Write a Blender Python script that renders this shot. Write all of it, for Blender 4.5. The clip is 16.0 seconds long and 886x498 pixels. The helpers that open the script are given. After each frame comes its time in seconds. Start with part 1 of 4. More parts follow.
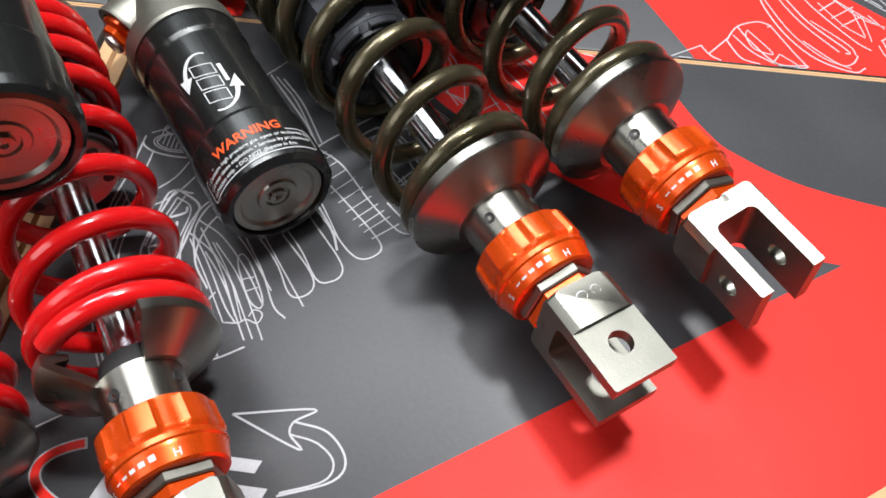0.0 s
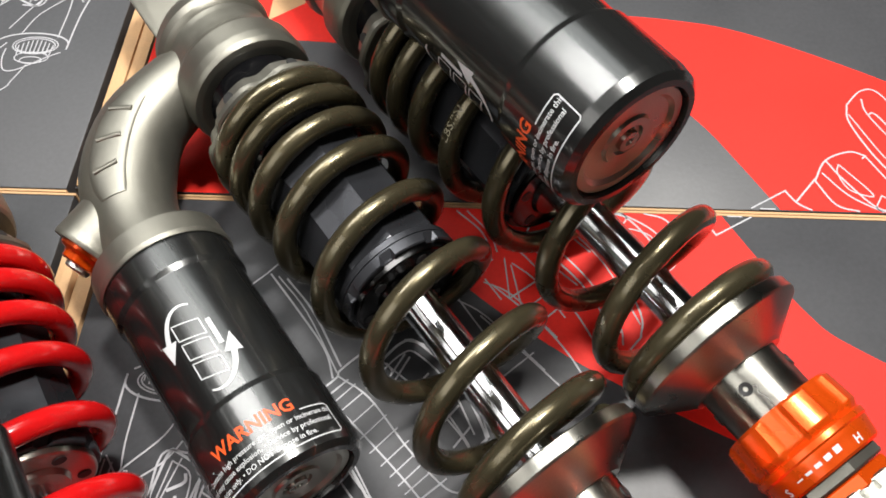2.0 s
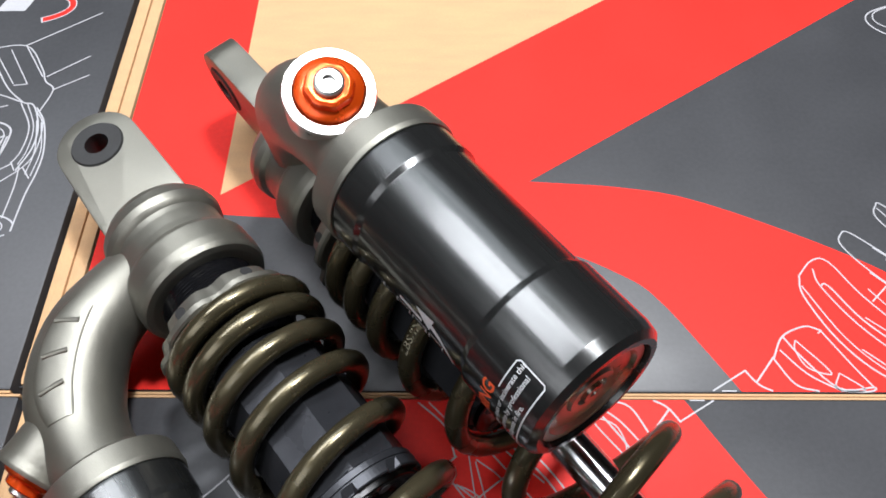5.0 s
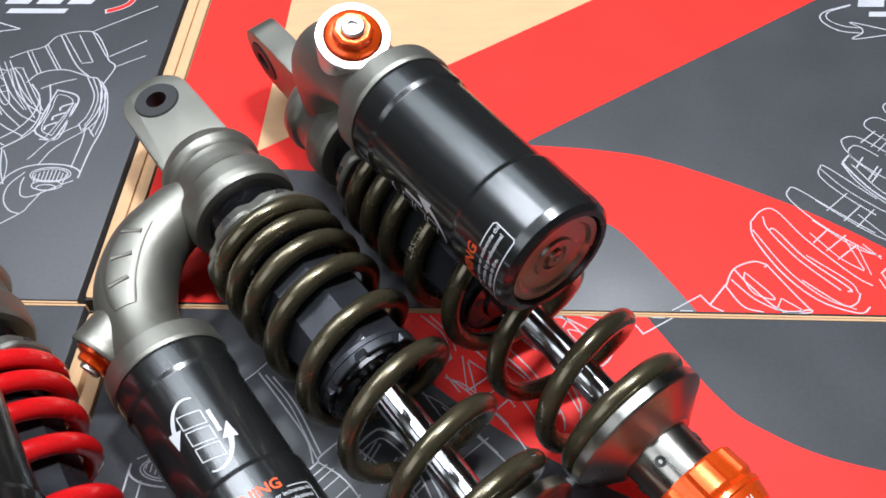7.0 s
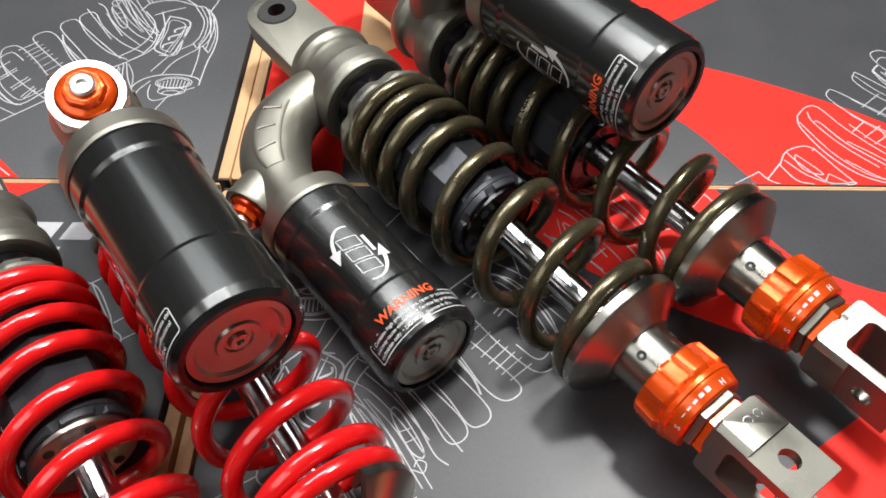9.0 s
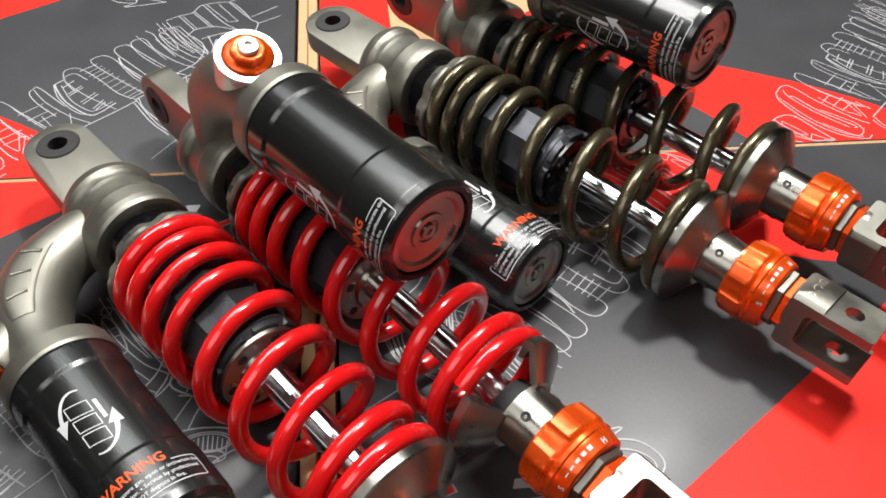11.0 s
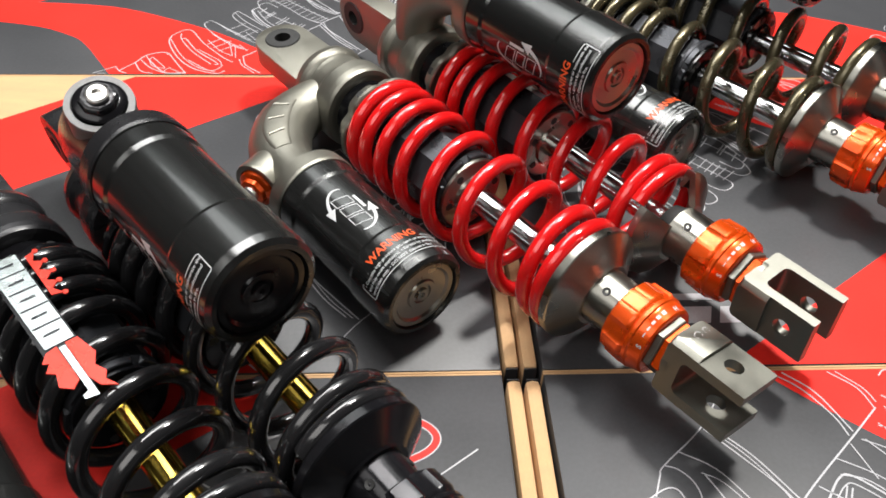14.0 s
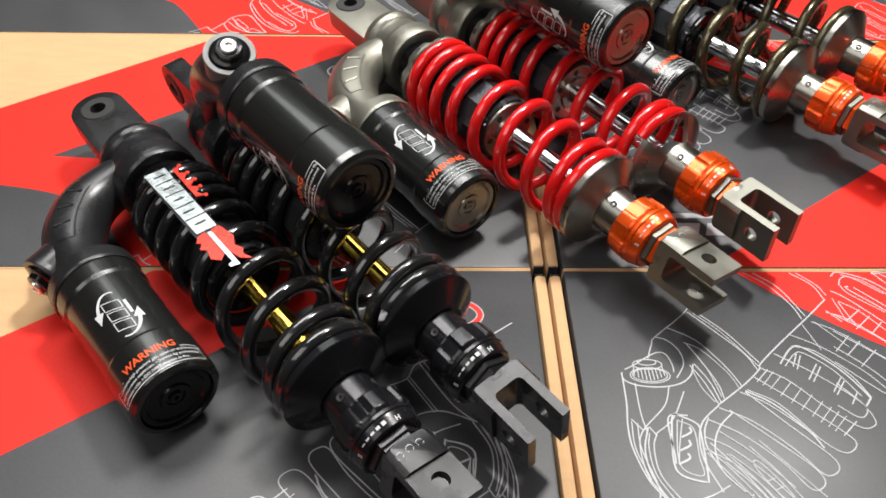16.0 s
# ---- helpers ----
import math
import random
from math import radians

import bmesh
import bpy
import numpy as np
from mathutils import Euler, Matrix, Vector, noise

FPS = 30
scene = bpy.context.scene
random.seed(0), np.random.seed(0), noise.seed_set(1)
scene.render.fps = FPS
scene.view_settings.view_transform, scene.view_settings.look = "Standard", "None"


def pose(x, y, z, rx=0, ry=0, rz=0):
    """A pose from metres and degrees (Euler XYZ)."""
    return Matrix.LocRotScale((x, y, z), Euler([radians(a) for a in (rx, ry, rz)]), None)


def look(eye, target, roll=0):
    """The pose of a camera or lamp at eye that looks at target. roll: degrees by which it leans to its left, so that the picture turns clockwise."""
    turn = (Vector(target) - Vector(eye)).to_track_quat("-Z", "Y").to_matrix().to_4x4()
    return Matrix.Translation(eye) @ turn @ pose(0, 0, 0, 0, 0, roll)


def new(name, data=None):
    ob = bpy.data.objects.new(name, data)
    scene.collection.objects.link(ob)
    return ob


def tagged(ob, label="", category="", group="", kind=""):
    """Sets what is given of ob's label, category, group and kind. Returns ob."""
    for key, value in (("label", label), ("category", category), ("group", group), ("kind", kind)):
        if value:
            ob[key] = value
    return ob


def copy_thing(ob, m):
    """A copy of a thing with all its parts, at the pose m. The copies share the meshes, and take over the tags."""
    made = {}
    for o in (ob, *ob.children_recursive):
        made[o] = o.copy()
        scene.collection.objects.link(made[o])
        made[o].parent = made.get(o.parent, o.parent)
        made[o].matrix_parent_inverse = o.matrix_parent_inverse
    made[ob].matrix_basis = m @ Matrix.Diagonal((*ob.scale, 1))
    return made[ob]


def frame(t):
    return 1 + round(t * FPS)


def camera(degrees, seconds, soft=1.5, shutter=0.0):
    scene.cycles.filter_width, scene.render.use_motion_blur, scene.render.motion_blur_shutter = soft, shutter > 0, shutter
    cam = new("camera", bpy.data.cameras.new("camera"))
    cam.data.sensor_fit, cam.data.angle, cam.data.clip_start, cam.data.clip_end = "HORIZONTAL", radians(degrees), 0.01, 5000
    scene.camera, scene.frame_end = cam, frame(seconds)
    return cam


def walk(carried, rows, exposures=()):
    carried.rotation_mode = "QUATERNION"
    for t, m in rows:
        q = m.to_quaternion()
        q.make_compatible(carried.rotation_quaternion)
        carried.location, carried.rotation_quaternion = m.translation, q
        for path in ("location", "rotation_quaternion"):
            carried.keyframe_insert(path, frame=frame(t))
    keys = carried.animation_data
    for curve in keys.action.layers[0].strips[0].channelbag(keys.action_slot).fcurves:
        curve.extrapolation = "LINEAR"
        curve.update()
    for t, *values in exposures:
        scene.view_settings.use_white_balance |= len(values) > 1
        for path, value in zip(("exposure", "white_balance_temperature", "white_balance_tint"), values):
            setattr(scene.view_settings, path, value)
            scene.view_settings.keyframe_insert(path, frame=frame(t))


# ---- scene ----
cam = camera(55.4, 16.0, soft=1.7)
PATH = [
    (0, (0.197, -0.288, 0.278), (0.047, 0.769, -1.414), -0.4),
    (0.5, (0.203, -0.26, 0.278), (0.012, 0.768, -1.427), -2.1),
    (1, (0.194, -0.225, 0.278), (-0.006, 0.784, -1.438), -3.9),
    (1.5, (0.184, -0.197, 0.275), (0.005, 0.794, -1.453), -5.0),
    (2, (0.17, -0.175, 0.273), (0.021, 0.81, -1.461), -5.5),
    (2.5, (0.158, -0.157, 0.27), (0.041, 0.817, -1.472), -5.1),
    (3, (0.155, -0.135, 0.278), (0.058, 0.839, -1.467), -4.6),
    (3.5, (0.156, -0.11, 0.282), (0.072, 0.872, -1.459), -3.8),
    (3.7, (0.156, -0.102, 0.284), (0.08, 0.886, -1.453), -3.5),
    (5.8, (0.173, -0.148, 0.298), (0.129, 1.02, -1.325), -1.8),
    (6, (0.173, -0.151, 0.297), (0.126, 1.025, -1.32), -1.9),
    (6.5, (0.175, -0.176, 0.306), (0.112, 1.013, -1.301), -2.2),
    (7, (0.176, -0.202, 0.316), (0.09, 0.994, -1.285), -2.4),
    (7.5, (0.175, -0.224, 0.317), (0.071, 0.981, -1.276), -2.4),
    (8, (0.175, -0.248, 0.318), (0.069, 0.973, -1.262), -2.0),
    (8.5, (0.153, -0.272, 0.306), (0.067, 0.969, -1.26), -1.5),
    (9, (0.123, -0.295, 0.314), (0.078, 0.959, -1.244), -1.0),
    (9.2, (0.117, -0.302, 0.317), (0.089, 0.957, -1.237), -0.9),
    (11.3, (0.012, -0.393, 0.309), (0.23, 1.016, -1.094), 3.0),
    (11.5, (0.002, -0.403, 0.308), (0.222, 1.01, -1.091), 3.2),
    (12, (-0.008, -0.418, 0.304), (0.203, 1.006, -1.084), 3.5),
    (12.5, (-0.02, -0.434, 0.302), (0.171, 1.005, -1.073), 3.7),
    (13, (-0.028, -0.453, 0.303), (0.136, 0.998, -1.064), 3.6),
    (13.5, (-0.04, -0.475, 0.304), (0.101, 0.982, -1.059), 3.3),
    (14, (-0.051, -0.497, 0.304), (0.068, 0.963, -1.058), 2.7),
    (14.5, (-0.058, -0.523, 0.311), (0.044, 0.931, -1.06), 2.0),
    (15, (-0.062, -0.537, 0.322), (0.027, 0.907, -1.059), 1.8),
    (15.5, (-0.064, -0.564, 0.342), (0.012, 0.864, -1.057), 1.8),
    (16, (-0.068, -0.593, 0.358), (-0.007, 0.815, -1.062), 1.9),
]
BALANCE = [(0, 0.06, 6100, 10), (1, 0.10, 6450, 10), (2.5, 0.10, 6500, 10), (3.5, 0.02, 6550, 11), (6, -0.05, 5650, 11), (7, -0.03, 5700, 10), (8, 0.02, 5850, 10), (9, 0.04, 6350, 10), (11.5, -0.02, 6450, 10), (12.5, 0.06, 6450, 10), (14, 0.20, 6450, 10), (16, 0.05, 6500, 10)]
walk(cam, [(t, look(eye, target, roll)) for t, eye, target, roll in PATH], BALANCE)

# ---------------- light ----------------
world = bpy.data.worlds.new("shop")
scene.world = world
world.use_nodes = True
world.node_tree.nodes["Background"].inputs[0].default_value = (0.9, 0.93, 1.0, 1)
world.node_tree.nodes["Background"].inputs[1].default_value = 0.003


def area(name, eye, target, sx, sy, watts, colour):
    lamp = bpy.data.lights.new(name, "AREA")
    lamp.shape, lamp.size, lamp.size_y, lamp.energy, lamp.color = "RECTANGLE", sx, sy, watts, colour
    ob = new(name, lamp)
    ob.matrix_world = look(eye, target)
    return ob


area("ceiling_panel_key", (0.46, 0.36, 1.72), (0.05, -0.15, 0), 0.20, 0.20, 40, (1.0, 0.97, 0.92))
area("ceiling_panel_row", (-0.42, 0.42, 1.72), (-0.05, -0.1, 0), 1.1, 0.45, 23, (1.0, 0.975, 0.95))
# Added fill, no known fitting: broad grey reflections on the black parts.
area("added_fill_back", (-0.8, -1.0, 1.72), (0, -0.1, 0), 2.0, 1.2, 20, (1.0, 0.97, 0.93))
# Second added fill, put there for sheen on cans and near cartons.
area("added_fill_far", (-0.35, 1.10, 1.72), (-0.15, 0.1, 0), 1.5, 0.6, 9, (0.97, 1.0, 0.98))


# ---------------- materials ----------------
def principled(name):
    m = bpy.data.materials.new(name)
    m.use_nodes = True
    return m, m.node_tree.nodes, m.node_tree.links, m.node_tree.nodes["Principled BSDF"]


def surface(name, colour, rough=0.5, metal=0.0, vary=0.12, scale=60.0, bump=0.0, bump_scale=900.0, coat=0.0,
            rough_vary=0.1, stretch=(1, 1, 1), spec=0.5):
    """Colour with broad stains and fine grain, uneven gloss and a fine relief."""
    m, nodes, links, bsdf = principled(name)
    co = nodes.new("ShaderNodeTexCoord")
    mp = nodes.new("ShaderNodeMapping")
    mp.inputs["Scale"].default_value = stretch
    links.new(co.outputs["Object"], mp.inputs["Vector"])
    broad, fine = nodes.new("ShaderNodeTexNoise"), nodes.new("ShaderNodeTexNoise")
    broad.inputs["Scale"].default_value, fine.inputs["Scale"].default_value = scale, bump_scale
    broad.inputs["Detail"].default_value, fine.inputs["Detail"].default_value = 4, 3
    for n in (broad, fine):
        links.new(mp.outputs["Vector"], n.inputs["Vector"])
    both = nodes.new("ShaderNodeMath")
    both.operation = "ADD"
    links.new(broad.outputs["Fac"], both.inputs[0])
    links.new(fine.outputs["Fac"], both.inputs[1])
    ramp = nodes.new("ShaderNodeMapRange")
    ramp.inputs["From Min"].default_value, ramp.inputs["From Max"].default_value = 0.6, 1.4
    ramp.inputs["To Min"].default_value, ramp.inputs["To Max"].default_value = 1 - vary, 1 + vary
    links.new(both.outputs[0], ramp.inputs["Value"])
    mix = nodes.new("ShaderNodeVectorMath")
    mix.operation = "SCALE"
    mix.inputs[0].default_value = colour
    links.new(ramp.outputs[0], mix.inputs["Scale"])
    links.new(mix.outputs[0], bsdf.inputs["Base Color"])
    gloss = nodes.new("ShaderNodeMapRange")
    gloss.inputs["From Min"].default_value, gloss.inputs["From Max"].default_value = 0.3, 0.7
    gloss.inputs["To Min"].default_value, gloss.inputs["To Max"].default_value = max(0.02, rough - rough_vary), rough + rough_vary
    links.new(broad.outputs["Fac"], gloss.inputs["Value"])
    links.new(gloss.outputs[0], bsdf.inputs["Roughness"])
    bsdf.inputs["Metallic"].default_value = metal
    bsdf.inputs["Coat Weight"].default_value = coat
    bsdf.inputs["Coat Roughness"].default_value = 0.08
    bsdf.inputs["Specular IOR Level"].default_value = spec
    if bump:
        b = nodes.new("ShaderNodeBump")
        b.inputs["Strength"].default_value, b.inputs["Distance"].default_value = bump, 0.0003
        links.new(fine.outputs["Fac"], b.inputs["Height"])
        links.new(b.outputs[0], bsdf.inputs["Normal"])
    return m


def turned_grain(m, amount=0.65):
    """Fine lathe marks round the part, which draw its highlights out."""
    nodes, links = m.node_tree.nodes, m.node_tree.links
    tan = nodes.new("ShaderNodeTangent")
    tan.direction_type, tan.axis = "RADIAL", "X"
    links.new(tan.outputs[0], nodes["Principled BSDF"].inputs["Tangent"])
    nodes["Principled BSDF"].inputs["Anisotropic"].default_value = amount
    nodes["Principled BSDF"].inputs["Anisotropic Rotation"].default_value = 0.25
    return m


M_GREY = surface("printed_grey_card", (0.050, 0.051, 0.055), 0.40, 0, 0.16, 25, 0.12, 500, spec=0.34, rough_vary=0.035)
M_RED = surface("printed_red_card", (0.80, 0.027, 0.018), 0.50, 0, 0.08, 25, 0.10, 500, spec=0.16, rough_vary=0.035)
M_KRAFT = surface("kraft_card", (0.56, 0.345, 0.175), 0.8, 0, 0.12, 40, 0.3, 900, stretch=(1, 4, 1))
M_INK = surface("white_ink", (0.43, 0.43, 0.45), 0.5, 0, 0.1, 60, 0)
M_ROLL_SHADE = surface("shade_in_roll", (0.02, 0.02, 0.022), 0.6, 0, 0.2, 60, 0.1)
M_CAST = surface("cast_aluminium", (0.245, 0.238, 0.203), 0.42, 0.85, 0.10, 50, 0.30, 2600, rough_vary=0.06)
M_STEEL = turned_grain(surface("machined_aluminium", (0.42, 0.41, 0.36), 0.33, 1.0, 0.08, 50, 0.05, 1500))
M_FORK = surface("milled_aluminium", (0.245, 0.243, 0.212), 0.46, 1.0, 0.08, 60, 0.2, 1800)
M_SEAT = turned_grain(surface("turned_aluminium", (0.35, 0.342, 0.305), 0.34, 1.0, 0.08, 60, 0.06, 1500))
M_BRIGHT = surface("bare_cut_aluminium", (0.80, 0.79, 0.76), 0.34, 1.0, 0.06, 80, 0.25, 2500)
M_CHROME = turned_grain(surface("chrome_rod", (0.78, 0.79, 0.81), 0.17, 1.0, 0.03, 50, 0, rough_vary=0.02), 0.9)
M_GOLD = turned_grain(surface("gold_rod", (0.80, 0.56, 0.10), 0.17, 1.0, 0.04, 50, 0, rough_vary=0.03), 0.9)
M_NICKEL = surface("black_nickel", (0.055, 0.054, 0.054), 0.18, 1.0, 0.1, 60, 0.04, 1200, rough_vary=0.04)
M_RING_GREY = surface("grey_ring_face", (0.16, 0.16, 0.16), 0.5, 0.4, 0.2, 90, 0.3, 2500)
M_ORANGE = surface("orange_anodised", (0.80, 0.085, 0.004), 0.28, 0.55, 0.06, 60, 0.1, 1500, coat=0.2)
M_BODY = surface("dark_anodised_body", (0.042, 0.044, 0.050), 0.33, 0.6, 0.12, 60, 0.06, 1200)
M_CAN = surface("satin_black_can", (0.070, 0.072, 0.071), 0.25, 0.88, 0.18, 60, 0.03, 1200, stretch=(0.05, 1, 1), coat=0.35, rough_vary=0.05)
M_BLACKCAST = surface("black_cast", (0.022, 0.022, 0.024), 0.28, 0.3, 0.15, 50, 0.14, 2600)
M_BLACKGLOSS = surface("black_anodised", (0.012, 0.012, 0.014), 0.20, 0.4, 0.12, 60, 0.05)
# Rubber parts, and the black discs that paint in the shade of holes.
M_RUBBER_AND_HOLES = surface("black_rubber_and_hole_shade", (0.018, 0.018, 0.018), 0.6, 0, 0.15, 80, 0.2)
M_SPRING_BRONZE = surface("bronze_spring_paint", (0.108, 0.092, 0.053), 0.27, 0.75, 0.14, 60, 0.12, 2500, coat=0.4)
M_SPRING_RED = surface("red_spring_paint", (0.64, 0.008, 0.009), 0.20, 0.0, 0.08, 60, 0.06, coat=0.7)
M_SPRING_BLACK = surface("black_spring_paint", (0.012, 0.012, 0.013), 0.18, 0.0, 0.12, 60, 0.05, coat=0.7)
M_ORANGE_INK = surface("orange_ink", (0.80, 0.10, 0.02), 0.4, 0, 0.05, 60, 0)
M_LABEL = surface("label_white_ink", (0.58, 0.59, 0.60), 0.4, 0, 0.05, 60, 0)
M_RATING = surface("pale_bronze_print", (0.36, 0.33, 0.24), 0.4, 0, 0.05, 60, 0)
M_FOIL = surface("holographic_foil", (0.62, 0.68, 0.68), 0.22, 0.8, 0.2, 120, 0.1)
M_RED_FOIL = surface("red_foil", (0.75, 0.05, 0.03), 0.25, 0.4, 0.1, 120, 0.1)
# For the unseen walls and ceiling, kept dark to cut bounced light.
M_WALL = surface("dark_wall_paint", (0.09, 0.088, 0.086), 0.8, 0, 0.06, 3, 0.1, 60)
M_FLOOR = surface("plain_floor", (0.12, 0.115, 0.11), 0.6, 0, 0.1, 3, 0.1, 60)
M_TABLE = surface("table_wood", (0.30, 0.20, 0.12), 0.5, 0, 0.15, 8, 0.1, 200, stretch=(1, 8, 1))


# ---------------- mesh helpers ----------------
def mesh_object(name, bm, material, smooth=True):
    me = bpy.data.meshes.new(name)
    bmesh.ops.recalc_face_normals(bm, faces=bm.faces)
    if smooth:
        for f in bm.faces:
            f.smooth = True
        for e in bm.edges:
            if len(e.link_faces) == 2 and e.calc_face_angle(0) > 0.6:
                e.smooth = False
    bm.to_mesh(me)
    bm.free()
    me.materials.append(material)
    return new(name, me)


def part(name, bm, material, parent, label="", smooth=True):
    ob = mesh_object(name, bm, material, smooth)
    ob.parent = parent
    if label:
        ob["label"] = label
    return ob


def lathe(profile, seg=48, y=0.0, z=0.0, bm=None, shape=None):
    """Turn (s, r) pairs round the line along X through (y, z). shape(angle, s) scales the radius."""
    bm = bm or bmesh.new()
    rings, full = [], profile[:1]
    for p, q in zip(profile, profile[1:]):
        d = math.hypot(q[0] - p[0], q[1] - p[1])
        if d > 0.0025:
            full += [(p[0] + (q[0] - p[0]) * k, p[1] + (q[1] - p[1]) * k) for k in (0.0003 / d, 1 - 0.0003 / d)]
        full.append(q)
    for s, r in full:
        if r <= 1e-6:
            rings.append([bm.verts.new((s, y, z))])
            continue
        ring = []
        for i in range(seg):
            a = 2 * math.pi * i / seg
            k = r * (shape(a, s) if shape else 1)
            ring.append(bm.verts.new((s, y + k * math.cos(a), z + k * math.sin(a))))
        rings.append(ring)
    for p, q in zip(rings, rings[1:]):
        for i in range(seg):
            j = (i + 1) % seg
            if len(p) == 1 and len(q) == 1:
                continue
            if len(p) == 1:
                bm.faces.new((p[0], q[i], q[j]))
            elif len(q) == 1:
                bm.faces.new((p[i], p[j], q[0]))
            else:
                bm.faces.new((p[i], p[j], q[j], q[i]))
    return bm


def sweep(points, radii, seg=24, up=(0, 0, 1), caps=True, bm=None):
    """A tube through the points; radii are (across, upright) half sizes."""
    bm = bm or bmesh.new()
    pts = [Vector(p) for p in points]
    rings = []
    for i, p in enumerate(pts):
        d = (pts[min(i + 1, len(pts) - 1)] - pts[max(i - 1, 0)]).normalized()
        side = d.cross(Vector(up)).normalized()
        top = side.cross(d)
        a, b = radii[i] if isinstance(radii[i], tuple) else (radii[i], radii[i])
        rings.append([bm.verts.new(p + side * (a * math.cos(2 * math.pi * k / seg)) + top * (b * math.sin(2 * math.pi * k / seg))) for k in range(seg)])
    for p, q in zip(rings, rings[1:]):
        for k in range(seg):
            j = (k + 1) % seg
            bm.faces.new((p[k], p[j], q[j], q[k]))
    if caps:
        bm.faces.new(rings[0])
        bm.faces.new(rings[-1])
    return bm


def spline(points, steps=8):
    """A smooth line through the points (Catmull-Rom)."""
    p = [np.array(q, float) for q in points]
    p = [2 * p[0] - p[1]] + p + [2 * p[-1] - p[-2]]
    out = []
    for a, b, c, d in zip(p, p[1:], p[2:], p[3:]):
        for k in range(steps):
            t = k / steps
            out.append(0.5 * (2 * b + (c - a) * t + (2 * a - 5 * b + 4 * c - d) * t * t + (3 * b - a - 3 * c + d) * t ** 3))
    out.append(p[-2])
    return out


def prism(outline, z0, z1, bevel=0.0, bm=None, seg=2):
    """An upright prism over a plane outline."""
    own = bmesh.new()
    low = [own.verts.new((x, y, z0)) for x, y in outline]
    face = own.faces.new(low)
    top = bmesh.ops.extrude_face_region(own, geom=[face])
    bmesh.ops.translate(own, verts=[v for v in top["geom"] if isinstance(v, bmesh.types.BMVert)], vec=(0, 0, z1 - z0))
    if bevel:
        bmesh.ops.bevel(own, geom=list(own.edges), offset=bevel, segments=seg, profile=0.6, affect="EDGES", clamp_overlap=True)
    if bm is None:
        return own
    me = bpy.data.meshes.new("tmp")
    own.to_mesh(me)
    own.free()
    bm.from_mesh(me)
    bpy.data.meshes.remove(me)
    return bm


def block(x0, x1, y0, y1, z0, z1, bevel=0.0, bm=None):
    return prism([(x0, y0), (x1, y0), (x1, y1), (x0, y1)], z0, z1, bevel, bm)


def flat(outline, z, bm=None):
    """A flat printed shape."""
    bm = bm or bmesh.new()
    f = bm.faces.new([bm.verts.new((x, y, z)) for x, y in outline])
    bmesh.ops.triangulate(bm, faces=[f])
    return bm


def stroke(bm, points, width, z, closed=False):
    """A printed line of even width."""
    p = [np.array(q[:2], float) for q in points]
    n = len(p)
    left, right = [], []
    for i in range(n):
        a = p[(i - 1) % n] if closed else p[max(i - 1, 0)]
        b = p[(i + 1) % n] if closed else p[min(i + 1, n - 1)]
        d = b - a
        d = d / (np.hypot(*d) + 1e-12)
        o = np.array((-d[1], d[0])) * width / 2
        left.append(bm.verts.new((*(p[i] + o), z)))
        right.append(bm.verts.new((*(p[i] - o), z)))
    for i in range(n if closed else n - 1):
        j = (i + 1) % n
        bm.faces.new((left[i], left[j], right[j], right[i]))


def empty(name, m):
    ob = new(name)
    ob.matrix_world = m
    ob.empty_display_size = 0.02
    return ob


# ---------------- unseen room shell and table ---
def structure(name, bm, material, label, category):
    return tagged(mesh_object(name, bm, material, False), label, category, kind="structure")


structure("floor", block(-3, 3, -3, 3, -1.0, -0.85), M_FLOOR, "plain grey shop floor under the table", "floor")
structure("ceiling", block(-3, 3, -3, 3, 1.9, 2.0), M_WALL, "unseen dark ceiling over the display", "ceiling")
structure("wall_north", block(-3, 3, 3, 3.1, -0.85, 1.9), M_WALL, "unseen dark wall closing the room", "wall")
structure("wall_south", block(-3, 3, -3.1, -3, -0.85, 1.9), M_WALL, "unseen dark wall closing the room", "wall")
structure("wall_east", block(3, 3.1, -3, 3, -0.85, 1.9), M_WALL, "unseen dark wall closing the room", "wall")
structure("wall_west", block(-3.1, -3, -3, 3, -0.85, 1.9), M_WALL, "unseen dark wall closing the room", "wall")
BOX_H = 0.07
table = empty("table", pose(0, -0.12, -0.85))
tagged(table, "plain wooden display table under the cartons", "table")
part("tabletop", block(-0.62, 0.66, -0.5, 0.5, 0.75, 0.85 - BOX_H, 0.004), M_TABLE, table)
for tx in (-0.56, 0.6):
    for ty in (-0.44, 0.44):
        part("leg", block(tx - 0.03, tx + 0.03, ty - 0.03, ty + 0.03, 0, 0.75, 0.004), M_TABLE, table)


# ---------------- printed cartons ----------------
BX0, BX1, BY0, BY1 = 0.0175, 0.5110, -0.2530, -0.0012
OX, OY = 0.2585, -0.127


def loc(points):
    return [(p[0] - OX, p[1] - OY) for p in points]


INK_Z = BOX_H + 0.00022
carton = empty("carton", pose(OX, OY, -BOX_H))
tagged(carton, "flat cardboard carton printed grey and red with white line drawings", "box", "cartons on the table")
part("body", block(BX0 - OX, BX1 - OX, BY0 - OY, BY1 - OY, 0.0, BOX_H, 0.0012), M_GREY, carton, "grey printed card panel")
SWOOSH = spline([(0.250, BY1 - 0.0005), (0.2615, -0.0200), (0.2750, -0.0400), (0.2880, -0.0520), (0.3200, -0.0665), (0.3850, -0.0775), (0.4615, -0.0840)])
WEDGE = spline([(0.118, BY1 - 0.0005), (0.146, -0.0270), (0.172, -0.0475), (0.205, -0.0680), (0.253, -0.0905), (0.285, -0.0980), (0.3255, -0.1015)])
red = bmesh.new()
